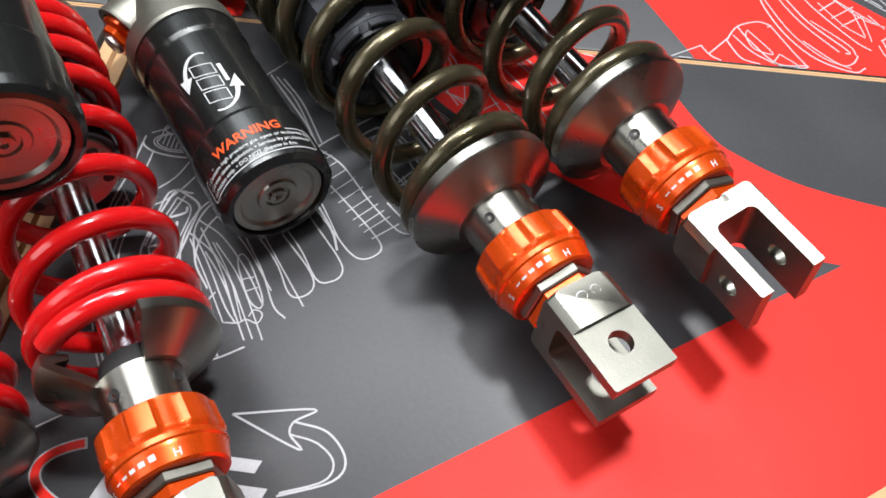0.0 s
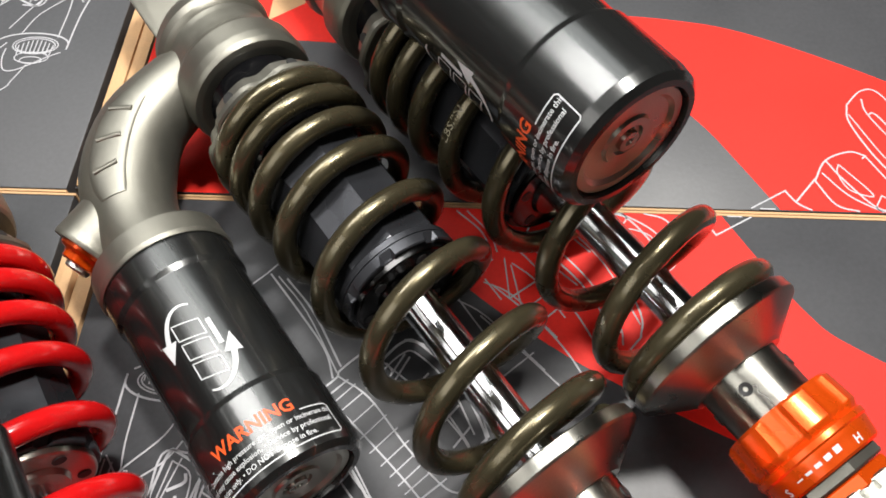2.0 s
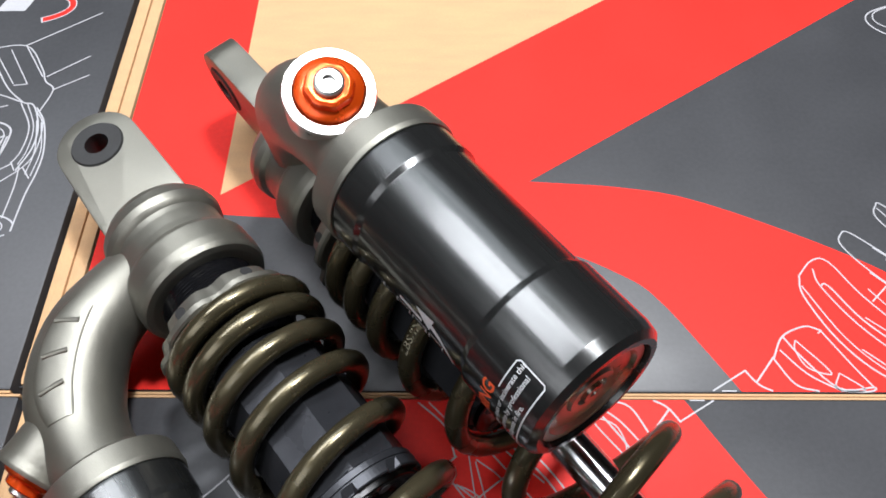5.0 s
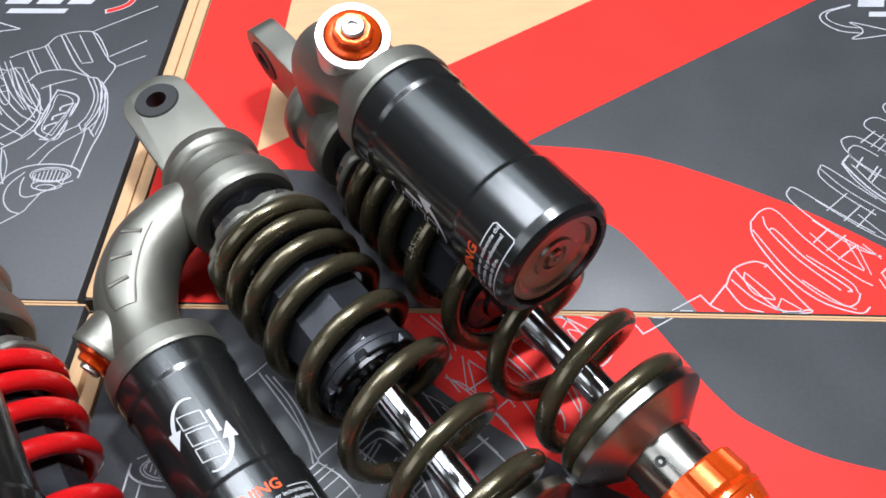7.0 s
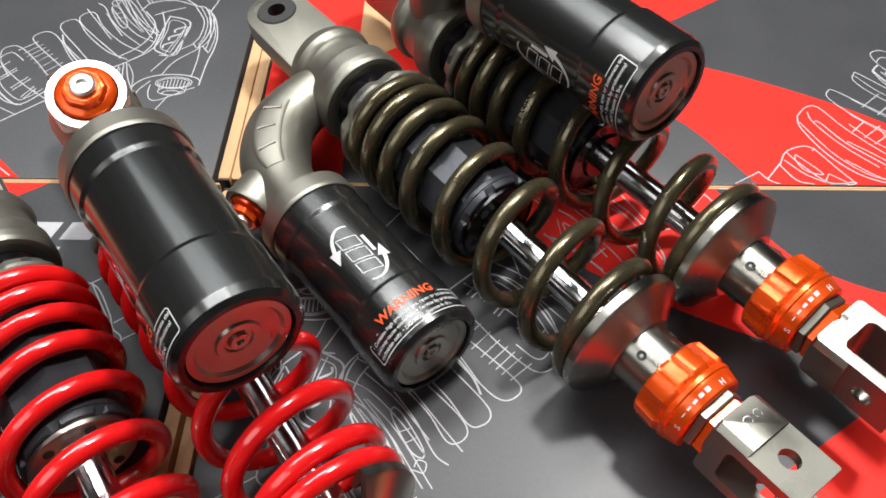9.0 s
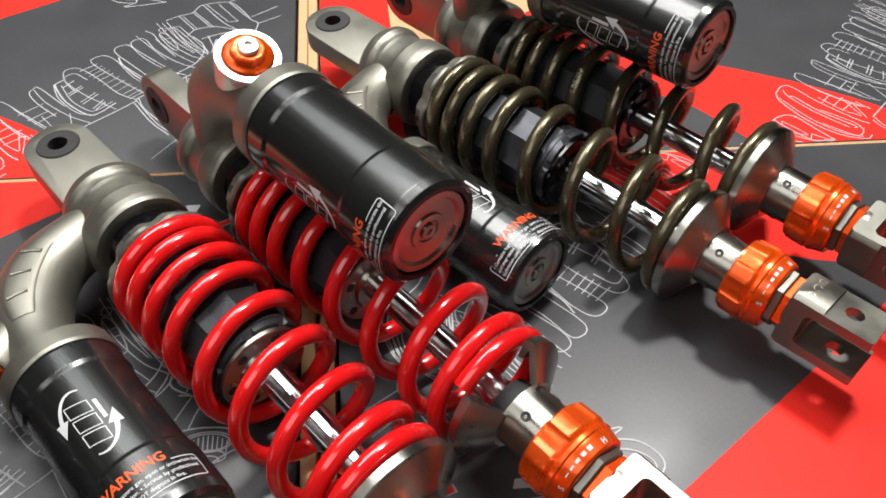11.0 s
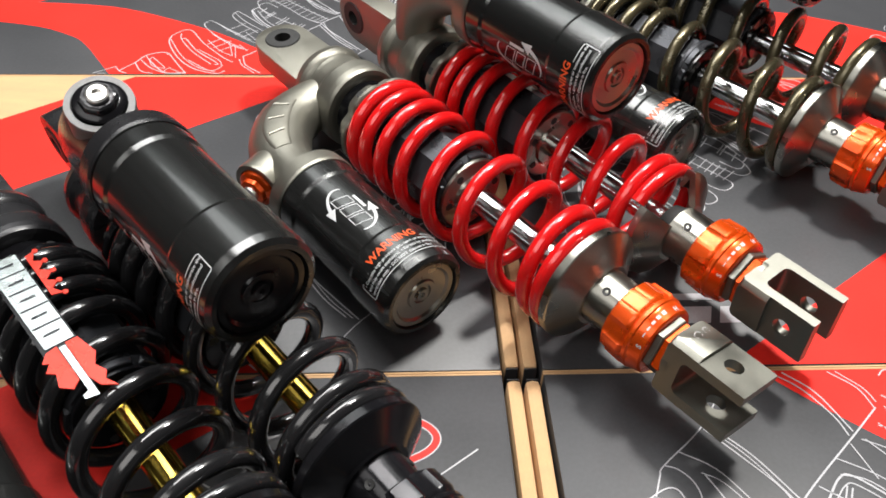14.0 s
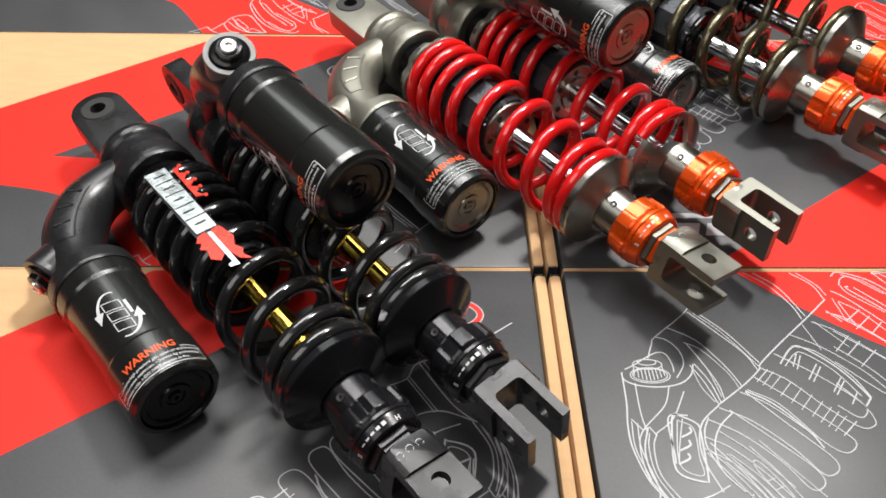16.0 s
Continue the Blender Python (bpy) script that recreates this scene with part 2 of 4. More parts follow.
for (p, q), (r, s) in zip(zip(WEDGE, WEDGE[1:]), zip(SWOOSH, SWOOSH[1:])):
    flat(loc([p, q, s, r]), BOX_H + 0.00010, red)
for piece in ([WEDGE[-1], (0.4615, -0.0945), (0.4615, -0.0840)], [WEDGE[-1], (0.1050, BY0 + 0.0005), (0.2360, BY0 + 0.0005), (0.4615, -0.0945)],
              [(0.4615, BY0 + 0.0005), (BX1 - 0.0005, BY0 + 0.0005), (BX1 - 0.0005, BY1 - 0.0005), (0.4615, BY1 - 0.0005)]):
    flat(loc(piece), BOX_H + 0.00010, red)
bmesh.ops.remove_doubles(red, verts=red.verts, dist=1e-5)
part("red_print", red, M_RED, carton, "red printed swoosh and band")
part("kraft_print", flat(loc([(0.4615, -0.0945), (0.2360, BY0 + 0.0005), (0.4615, BY0 + 0.0005)]), BOX_H + 0.00014), M_KRAFT, carton, "unprinted kraft triangle")
part("side_flap", block(0.0086 - OX, 0.0160 - OX, BY0 + 0.002 - OY, BY1 - 0.002 - OY, 0.004, BOX_H - 0.0008, 0.0033), M_KRAFT, carton, "rolled raw kraft edge")
part("side_flap", block(BX1 + 0.0012 - OX, BX1 + 0.0084 - OX, BY0 + 0.002 - OY, BY1 - 0.002 - OY, 0.004, BOX_H - 0.0010, 0.0032), M_KRAFT, carton, "rolled raw kraft edge")
# Near-black blocks on the roll ends stand for the shade inside them.
for y0 in (BY0 + 0.0014, BY1 - 0.0022):
    part("roll_shade", block(0.0094 - OX, 0.0153 - OX, y0 - OY, y0 + 0.0008 - OY, 0.005, BOX_H - 0.0016, 0.0003), M_ROLL_SHADE, carton, "dark block for the shade inside the rolled edge")
for y0 in (BY0 - 0.0012, BY1 + 0.0001):
    part("edge_lip", block(BX0 - OX, BX1 - OX, y0 - OY, y0 + 0.0011 - OY, 0.004, BOX_H - 0.0005, 0.0003), M_KRAFT, carton, "raw kraft edge")
# white line drawing of a shock absorber, and the maker's mark as plain shapes
art = bmesh.new()


def draw(width, *points):
    line = spline(points, 5) if len(points) > 2 else [np.array(p) for p in points]
    stroke(art, [(p[0] + 0.001 - 0.03 * p[1] - OX, p[1] - 0.010 * min(0.0, p[1] + 0.02) - OY) for p in line], width * 0.000078, INK_Z + 0.00002 * (len(art.verts) % 7))


draw(8, (0.0957, -0.0127), (0.0799, -0.0333), (0.0592, -0.0512), (0.0561, -0.0563), (0.052, -0.0658))
draw(8, (0.0592, -0.0512), (0.0649, -0.0535), (0.0698, -0.0602), (0.0703, -0.0696), (0.0645, -0.0789))
draw(10, (0.0361, -0.0751), (0.0365, -0.0799), (0.043, -0.0835), (0.0546, -0.0846), (0.0653, -0.0825), (0.0723, -0.0771), (0.0754, -0.0697))
draw(8, (0.0381, -0.0733), (0.0437, -0.0703), (0.0556, -0.0628), (0.0616, -0.0628), (0.064, -0.0696), (0.0638, -0.0752))
draw(10, (0.0361, -0.0751), (0.0348, -0.0947), (0.0327, -0.1082), (0.0326, -0.1212), (0.0366, -0.1382), (0.0424, -0.1479))
draw(8, (0.0591, -0.0843), (0.0538, -0.0965), (0.0399, -0.1109), (0.0362, -0.1212), (0.0369, -0.1367), (0.042, -0.1456))
draw(7, (0.0351, -0.1056), (0.034, -0.1212), (0.038, -0.1382))
draw(7, (0.0378, -0.1066), (0.0368, -0.1212), (0.0404, -0.1397))
draw(8, (0.0353, -0.1043), (0.0399, -0.1109))
draw(8, (0.0734, -0.0704), (0.0782, -0.0814), (0.0821, -0.0956))
draw(8, (0.076, -0.0697), (0.0812, -0.0814), (0.0835, -0.0942))
draw(6, (0.0738, -0.0715), (0.0758, -0.0843), (0.0806, -0.0942))
draw(8, (0.0667, -0.0444), (0.0804, -0.0532), (0.0897, -0.0667), (0.0947, -0.0771), (0.0973, -0.0844))
draw(8, (0.0752, -0.0563), (0.0797, -0.0667), (0.0851, -0.0825), (0.0858, -0.0921))
draw(6, (0.0763, -0.0582), (0.0821, -0.0734), (0.0849, -0.0907))
draw(6, (0.0739, -0.0551), (0.082, -0.0602), (0.0921, -0.0753), (0.0956, -0.0854))
draw(9, (0.0815, -0.0333), (0.0939, -0.0484), (0.1049, -0.0629), (0.1088, -0.0735))
draw(9, (0.0878, -0.035), (0.0992, -0.0484), (0.1112, -0.069))
draw(7, (0.0845, -0.0342), (0.0967, -0.0484), (0.11, -0.0712))
draw(10, (0.0821, -0.0956), (0.0984, -0.0836), (0.1097, -0.0735), (0.1116, -0.0697), (0.126, -0.0564), (0.1469, -0.0384), (0.1634, -0.0237))
draw(12, (0.0573, -0.101), (0.0675, -0.107), (0.068, -0.1149), (0.0652, -0.1383), (0.0638, -0.1398), (0.0532, -0.1361), (0.0509, -0.1282), (0.0551, -0.1067), (0.0573, -0.101))
draw(7, (0.0582, -0.105), (0.0652, -0.11), (0.064, -0.126), (0.0635, -0.1362), (0.0549, -0.1331), (0.0539, -0.1244), (0.0582, -0.105))
draw(10, (0.082, -0.0959), (0.0712, -0.1057), (0.0666, -0.1165), (0.0661, -0.1292), (0.0706, -0.1451))
draw(10, (0.0745, -0.1034), (0.0704, -0.1117), (0.0694, -0.1213), (0.0732, -0.1338))
draw(8, (0.095, -0.0879), (0.1076, -0.0956), (0.1229, -0.1119), (0.1323, -0.1222), (0.1386, -0.1241), (0.144, -0.1191), (0.1399, -0.1119), (0.1225, -0.0943), (0.1049, -0.0779))
draw(8, (0.0816, -0.0976), (0.0962, -0.1058), (0.1116, -0.1215), (0.1212, -0.1355), (0.1271, -0.1358), (0.1306, -0.1316), (0.1279, -0.1247), (0.1131, -0.1069), (0.0979, -0.0879))
draw(8, (0.0737, -0.1044), (0.0886, -0.1134), (0.1039, -0.1293), (0.1121, -0.143), (0.1176, -0.1436), (0.1209, -0.1388), (0.1171, -0.1309), (0.1023, -0.115), (0.0865, -0.099))
draw(8, (0.1108, -0.0727), (0.1222, -0.0801), (0.1362, -0.0968), (0.1493, -0.1093), (0.1564, -0.1093), (0.159, -0.1047), (0.1549, -0.0933), (0.1395, -0.0772), (0.121, -0.0629))
draw(8, (0.07, -0.1149), (0.0811, -0.1214), (0.094, -0.1354), (0.1036, -0.1494))
draw(8, (0.0678, -0.1213), (0.0792, -0.1292), (0.0897, -0.1414), (0.0943, -0.1493))
draw(7, (0.0778, -0.1117), (0.0914, -0.1246), (0.1054, -0.1429))
draw(12, (0.0981, -0.0872), (0.1105, -0.0956), (0.1229, -0.1119), (0.127, -0.1216))
draw(7, (0.0995, -0.0865), (0.1134, -0.0957), (0.1271, -0.1168))
draw(8, (0.1142, -0.0735), (0.1061, -0.0815))
draw(6, (0.1168, -0.075), (0.1085, -0.0837))
draw(6, (0.1198, -0.0779), (0.1116, -0.0862))
draw(6, (0.1242, -0.0815), (0.1157, -0.0904))
draw(6, (0.1283, -0.0855), (0.1196, -0.095))
draw(6, (0.1323, -0.0898), (0.1236, -0.0991))
draw(6, (0.1363, -0.094), (0.1276, -0.1032))
draw(6, (0.1395, -0.0975), (0.1308, -0.1066))
draw(6, (0.1424, -0.1002), (0.1337, -0.1093))
draw(6, (0.1452, -0.1029), (0.136, -0.1119))
draw(8, (0.1493, -0.106), (0.1396, -0.1145))
draw(12, (0.1222, -0.0698), (0.1316, -0.0591), (0.1384, -0.0591), (0.1523, -0.0728), (0.1614, -0.0899), (0.1606, -0.0937), (0.1568, -0.0979))
draw(8, (0.1244, -0.0713), (0.1323, -0.063), (0.1378, -0.063), (0.1494, -0.0743), (0.158, -0.0909))
draw(7, (0.127, -0.0668), (0.1291, -0.0698))
draw(9, (0.1332, -0.063), (0.1286, -0.0716))
draw(9, (0.135, -0.0641), (0.1301, -0.0735))
draw(9, (0.1418, -0.0698), (0.1341, -0.0801))
draw(9, (0.1433, -0.0717), (0.136, -0.0816))
draw(9, (0.1514, -0.0791), (0.1443, -0.088))
draw(9, (0.1526, -0.0809), (0.1455, -0.0898))
draw(9, (0.1567, -0.0881), (0.1511, -0.0958))
draw(8, (0.1327, -0.0576), (0.1444, -0.0615), (0.1574, -0.0773), (0.1628, -0.0916))
draw(9, (0.1222, -0.0029), (0.1334, -0.0127), (0.1421, -0.0279), (0.1447, -0.0384))
draw(9, (0.1278, -0.0029), (0.1393, -0.0149), (0.1475, -0.0363))
draw(8, (0.1495, -0.0029), (0.1597, -0.0127), (0.1628, -0.0237))
draw(7, (0.1535, -0.0029), (0.1623, -0.0127), (0.1651, -0.0206))
draw(7, (0.1435, -0.0425), (0.1479, -0.0603))
draw(7, (0.1341, -0.0497), (0.1485, -0.0584), (0.1647, -0.0736), (0.174, -0.0874))
draw(7, (0.151, -0.0404), (0.1639, -0.0584))
draw(7, (0.1494, -0.0404), (0.1614, -0.0473), (0.1817, -0.0669))
draw(7, (0.1603, -0.0334), (0.1707, -0.0384), (0.1863, -0.0545))
draw(7, (0.1705, -0.025), (0.1793, -0.0322), (0.1893, -0.0466))
draw(7, (0.1666, -0.0505), (0.1555, -0.0615))
draw(7, (0.178, -0.0604), (0.1654, -0.0717))
draw(7, (0.1842, -0.0363), (0.1729, -0.0457))
draw(7, (0.1607, -0.0321), (0.1668, -0.0404))
draw(7, (0.1702, -0.0258), (0.1743, -0.0445))
draw(7, (0.1762, -0.0127), (0.1789, -0.0193), (0.1942, -0.0334))
draw(8, (0.1755, -0.0127), (0.1787, -0.0074), (0.1849, -0.0065), (0.1994, -0.0193))
draw(8, (0.0693, -0.1212), (0.0788, -0.1346), (0.089, -0.151), (0.0949, -0.158))
draw(8, (0.0714, -0.1182), (0.0843, -0.1366), (0.0942, -0.1552))
draw(7, (0.0685, -0.1239), (0.0803, -0.1421), (0.0904, -0.1585))
draw(6, (0.0779, -0.1243), (0.0881, -0.1387), (0.0972, -0.1573))
draw(8, (0.0891, -0.1297), (0.0913, -0.1359), (0.0977, -0.1476), (0.1026, -0.1508), (0.1025, -0.1459), (0.0953, -0.1329), (0.091, -0.1282), (0.0891, -0.1297))
draw(6, (0.093, -0.1395), (0.0975, -0.1377))
draw(6, (0.0958, -0.1442), (0.1, -0.142))
draw(7, (0.0908, -0.1584), (0.0959, -0.1579), (0.0986, -0.156), (0.103, -0.1571), (0.1041, -0.153), (0.1007, -0.1517), (0.0993, -0.1547))
draw(8, (0.0902, -0.1203), (0.1001, -0.1349), (0.1074, -0.149), (0.113, -0.1537))
draw(7, (0.0961, -0.117), (0.1085, -0.134), (0.1187, -0.1478))
draw(10, (0.0642, -0.1022), (0.0541, -0.1033), (0.0524, -0.1243), (0.0518, -0.1297))
draw(7, (0.0612, -0.1039), (0.0563, -0.1185), (0.0533, -0.1295))
draw(9, (0.0568, -0.1495), (0.0664, -0.146), (0.0748, -0.1414))
draw(8, (0.1523, -0.0683), (0.1705, -0.0885), (0.174, -0.0885), (0.1756, -0.0827), (0.1688, -0.0719), (0.1556, -0.0581))
draw(8, (0.1432, -0.0964), (0.1507, -0.1033), (0.1553, -0.1026), (0.1571, -0.0965), (0.1477, -0.0824))
draw(8, (0.1592, -0.047), (0.1766, -0.0627), (0.1889, -0.0742), (0.1928, -0.0736), (0.1939, -0.0673), (0.1825, -0.0511), (0.1633, -0.0344))
draw(8, (0.2152, -0.053), (0.2084, -0.0603), (0.2017, -0.0596), (0.1922, -0.0431), (0.1762, -0.0229), (0.169, -0.017))
draw(9, (0.2152, -0.053), (0.2157, -0.0433), (0.2072, -0.0232), (0.1946, -0.0086), (0.1791, -0.0023), (0.1732, -0.0056))
draw(7, (0.2154, -0.0481), (0.2045, -0.0247), (0.1919, -0.01), (0.1796, -0.0042))
draw(9, (0.2079, -0.0481), (0.2046, -0.048), (0.1952, -0.0322), (0.1796, -0.0156), (0.1809, -0.0136))
draw(8, (0.2089, -0.0563), (0.2079, -0.0481), (0.198, -0.0307), (0.1836, -0.0142))
draw(8, (0.1608, -0.0642), (0.1715, -0.0543))
draw(8, (0.18, -0.0494), (0.1891, -0.0408))
draw(8, (0.1697, -0.0397), (0.1803, -0.0314))
draw(6, (0.1697, -0.0397), (0.1678, -0.0229))
draw(9, (0.2341, -0.0152), (0.2285, -0.0249), (0.219, -0.0293), (0.2133, -0.0277))
draw(9, (0.2285, -0.0249), (0.2233, -0.016), (0.2124, -0.0031), (0.1995, -0.0035), (0.2013, -0.0018), (0.2099, -0.0018))
draw(9, (0.2341, -0.0152), (0.2283, -0.0046), (0.2202, -0.0018))
draw(7, (0.224, -0.0233), (0.2149, -0.0116), (0.2145, -0.0087), (0.222, -0.0116), (0.225, -0.0189), (0.224, -0.0233))
draw(7, (0.2108, -0.0093), (0.2031, -0.003), (0.2066, -0.0018), (0.2135, -0.0031), (0.2108, -0.0093))
draw(8, (0.2309, -0.019), (0.2226, -0.0088), (0.2115, -0.0018))
draw(8, (0.2133, -0.0277), (0.2052, -0.0129), (0.1995, -0.0035))
draw(8, (0.2128, -0.0277), (0.2146, -0.0262))
draw(9, (0.2425, -0.0056), (0.2339, -0.0161))
draw(8, (0.2457, -0.0104), (0.2598, -0.0018))
draw(9, (0.2462, -0.0104), (0.2422, -0.0047), (0.2374, -0.0018))
draw(7, (0.2564, -0.0018), (0.2525, -0.0018), (0.2509, -0.0018))
draw(9, (0.0586, -0.1904), (0.0243, -0.215))
draw(8, (0.0427, -0.1685), (0.024, -0.1829))
draw(8, (0.0373, -0.1596), (0.0217, -0.1695))
draw(9, (0.1006, -0.1671), (0.0921, -0.1727), (0.0828, -0.1773), (0.0769, -0.1872), (0.058, -0.1904), (0.0464, -0.1746), (0.0425, -0.1655), (0.0373, -0.1596), (0.0406, -0.1451))
draw(9, (0.0844, -0.1461), (0.0791, -0.1542), (0.0657, -0.1571), (0.0489, -0.1508))
draw(8, (0.0921, -0.1727), (0.0805, -0.1538))
draw(6, (0.0895, -0.1727), (0.0786, -0.1547))
draw(8, (0.0828, -0.1773), (0.0693, -0.1562))
draw(7, (0.0815, -0.1783), (0.0675, -0.1567))
draw(9, (0.0762, -0.1872), (0.0608, -0.1621), (0.05, -0.1513))
draw(7, (0.0737, -0.1877), (0.058, -0.1636))
draw(7, (0.0652, -0.1877), (0.051, -0.1635))
draw(8, (0.058, -0.1904), (0.0446, -0.1685))
draw(8, (0.0577, -0.1626), (0.051, -0.1635))
draw(10, (0.0489, -0.1508), (0.044, -0.1489), (0.0388, -0.1357), (0.0384, -0.1221), (0.0427, -0.109))
draw(8, (0.0508, -0.1508), (0.0431, -0.1357), (0.043, -0.1212), (0.0459, -0.1133))
draw(7, (0.0477, -0.1508), (0.041, -0.1357), (0.0405, -0.1212), (0.0427, -0.1124))
draw(8, (0.0462, -0.1142), (0.0433, -0.109))
draw(8, (0.0453, -0.1133), (0.0566, -0.1039), (0.0661, -0.0874))
draw(8, (0.0415, -0.1111), (0.0408, -0.0997), (0.0417, -0.0822))
draw(8, (0.0998, -0.1646), (0.0871, -0.1428), (0.076, -0.1289))
draw(7, (0.1027, -0.1636), (0.0889, -0.1404), (0.0772, -0.1266))
draw(7, (0.1065, -0.1636), (0.0923, -0.1395), (0.0792, -0.1244))
draw(10, (0.081, -0.1451), (0.0731, -0.1334), (0.0733, -0.1199), (0.0788, -0.109), (0.0878, -0.1005))
draw(10, (0.1024, -0.193), (0.1305, -0.1874), (0.1242, -0.1928), (0.1236, -0.1975), (0.1278, -0.2024), (0.1024, -0.193))
draw(10, (0.1242, -0.1928), (0.1364, -0.195), (0.144, -0.2036), (0.1409, -0.2116), (0.1234, -0.219))
draw(9, (0.1236, -0.1975), (0.1334, -0.1993), (0.1401, -0.205), (0.138, -0.2119), (0.124, -0.2179))
for rx, ry, cy in ((0.0050, 0.0020, -0.0685), (0.0078, 0.0032, -0.0700), (0.0092, 0.0042, -0.0770), (0.0105, 0.0050, -0.0772)):
    draw(7, *[(0.0508 + rx * math.cos(t), cy + ry * math.sin(t)) for t in np.linspace(0, 2 * math.pi, 17)])
for k in range(9):
    draw(7, (0.0430 + 0.0019 * k, -0.0715 - 0.0016 * math.sin(math.pi * k / 8)), (0.0425 + 0.0020 * k, -0.0775 - 0.0030 * math.sin(math.pi * k / 8)))
for k in range(3):
    draw(14, (0.0530 + 0.0025 * k, -0.1300 + 0.0075 * k), (0.0590 + 0.0022 * k, -0.1270 + 0.0075 * k), (0.0590 + 0.0022 * k, -0.1240 + 0.0075 * k))
part("line_drawing", art, M_INK, carton, "white line drawing of a shock absorber", False)
for k in range(3):
    x = 0.0700 + 0.0195 * k
    part("mark_block", flat(loc([(x, -0.2260), (x + 0.0150, -0.2260), (x + 0.0185, -0.2150), (x + 0.0035, -0.2150)]), INK_Z), M_INK, carton, "plain white slanted block", False)
part("mark_bar", flat(loc([(0.086, -0.2105), (0.122, -0.2105), (0.1235, -0.2060), (0.0875, -0.2060)]), INK_Z), M_INK, carton, "plain grey white bar", False)
hook = bmesh.new()
stroke(hook, loc([(0.090 - 0.041 * math.cos(t), -0.2190 + 0.0150 * math.sin(t)) for t in np.linspace(-0.75, 0.85, 20)]), 0.0042, INK_Z)
part("mark_hook", hook, M_INK, carton, "white bordered hook", False)
hook = bmesh.new()
stroke(hook, loc([(0.090 - 0.041 * math.cos(t), -0.2190 + 0.0150 * math.sin(t)) for t in np.linspace(-0.72, 0.82, 20)]), 0.0030, INK_Z + 0.0001)
part("mark_hook_red", hook, M_RED, carton, "red hook of the mark", False)
for m in (pose(OX + 0.005, 0.1272, -BOX_H, 0, 0, 180), pose(-0.2468, 0.1275, -BOX_H, 0, 0, 180), pose(-0.2425, -0.1270, -BOX_H, 0, 0, 180),
          pose(-0.2425, -0.3815, -BOX_H, 0, 0, 180), pose(OX, -0.3815, -BOX_H)):
    copy_thing(carton, m)


# ---------------- shock absorbers ----------------
AXIS_Z = 0.034
RES = 0.062      # from the damper's line to the reservoir's
RES_R = 0.0228


COIL_R, WIRE = 0.0256, 0.0039
# how far along the damper the spring has come after so many turns
OPEN_COIL = [(0.0, 0.1085), (0.25, 0.1100), (1.25, 0.1205), (2.25, 0.1335), (3.25, 0.1490), (4.25, 0.1720), (5.25, 0.2005), (6.25, 0.2295), (7.20, 0.2555), (7.50, 0.2572), (7.95, 0.2573)]
CLOSE_COIL = OPEN_COIL[:5] + [(4.25, 0.1715), (5.25, 0.1966), (6.25, 0.2221), (7.25, 0.2452), (8.25, 0.2563), (8.62, 0.2572)]


def coil_point(turn, coil):
    """A point of the spring's centre line: tight at the head, open below, closed at both ends."""
    t = [p[0] for p in coil]
    s = sum(np.interp(turn + d, t, [p[1] for p in coil]) for d in (-0.3, -0.15, 0.0, 0.15, 0.3)) / 5
    a = 2 * math.pi * turn
    return Vector((s, COIL_R * math.cos(a), COIL_R * math.sin(a)))


def helix(coil, seg=14, steps=40):
    n = int(coil[-1][0] * steps)
    pts = [coil_point(coil[-1][0] * i / n, coil) for i in range(n + 1)]
    return sweep(pts, [WIRE] * len(pts), seg, up=(1, 0, 0))


def spring_lettering(body, turn):
    """Lettering that follows the wire on its outer side."""
    bm = text_mesh(body, 0.0042)
    for v in bm.verts:
        p = coil_point(turn - v.co.x / (2 * math.pi * COIL_R), OPEN_COIL)
        out = Vector((0, p.y, p.z)).normalized()
        tilt = (0.0012 - v.co.y) / WIRE + 0.1
        v.co = p + (out * math.cos(tilt) + Vector((1, 0, 0)) * math.sin(tilt)) * (WIRE + 0.00006)
    return bm


def on_can(x, y, s0, angle, r):
    """A point of a flat print, wrapped on the can: x runs round it, y towards its head."""
    a = angle - x / r
    return (s0 - y, -RES + r * math.cos(a), r * math.sin(a))


def text_mesh(body, size, align="CENTER", bold=0.0):
    cu = bpy.data.curves.new("text", "FONT")
    cu.body, cu.size, cu.align_x, cu.resolution_u, cu.offset = body, size, align, 2, bold
    ob = new("text", cu)
    me = bpy.data.meshes.new_from_object(ob.evaluated_get(bpy.context.evaluated_depsgraph_get()))
    bpy.data.objects.remove(ob)
    bpy.data.curves.remove(cu)
    bm = bmesh.new()
    bm.from_mesh(me)
    bpy.data.meshes.remove(me)
    return bm


def wrap(bm, s0, angle, r, dx=0.0, dy=0.0):
    for v in bm.verts:
        v.co = on_can(v.co.x + dx, v.co.y + dy, s0, angle, r)
    return bm


def turned(profile, origin, way, seg=32, shape=None):
    """A lathe about a line through origin along way."""
    bm = lathe(profile, seg, shape=shape)
    q = Vector((1, 0, 0)).rotation_difference(Vector(way).normalized())
    bmesh.ops.transform(bm, verts=bm.verts, matrix=Matrix.Translation(origin) @ q.to_matrix().to_4x4())
    return bm


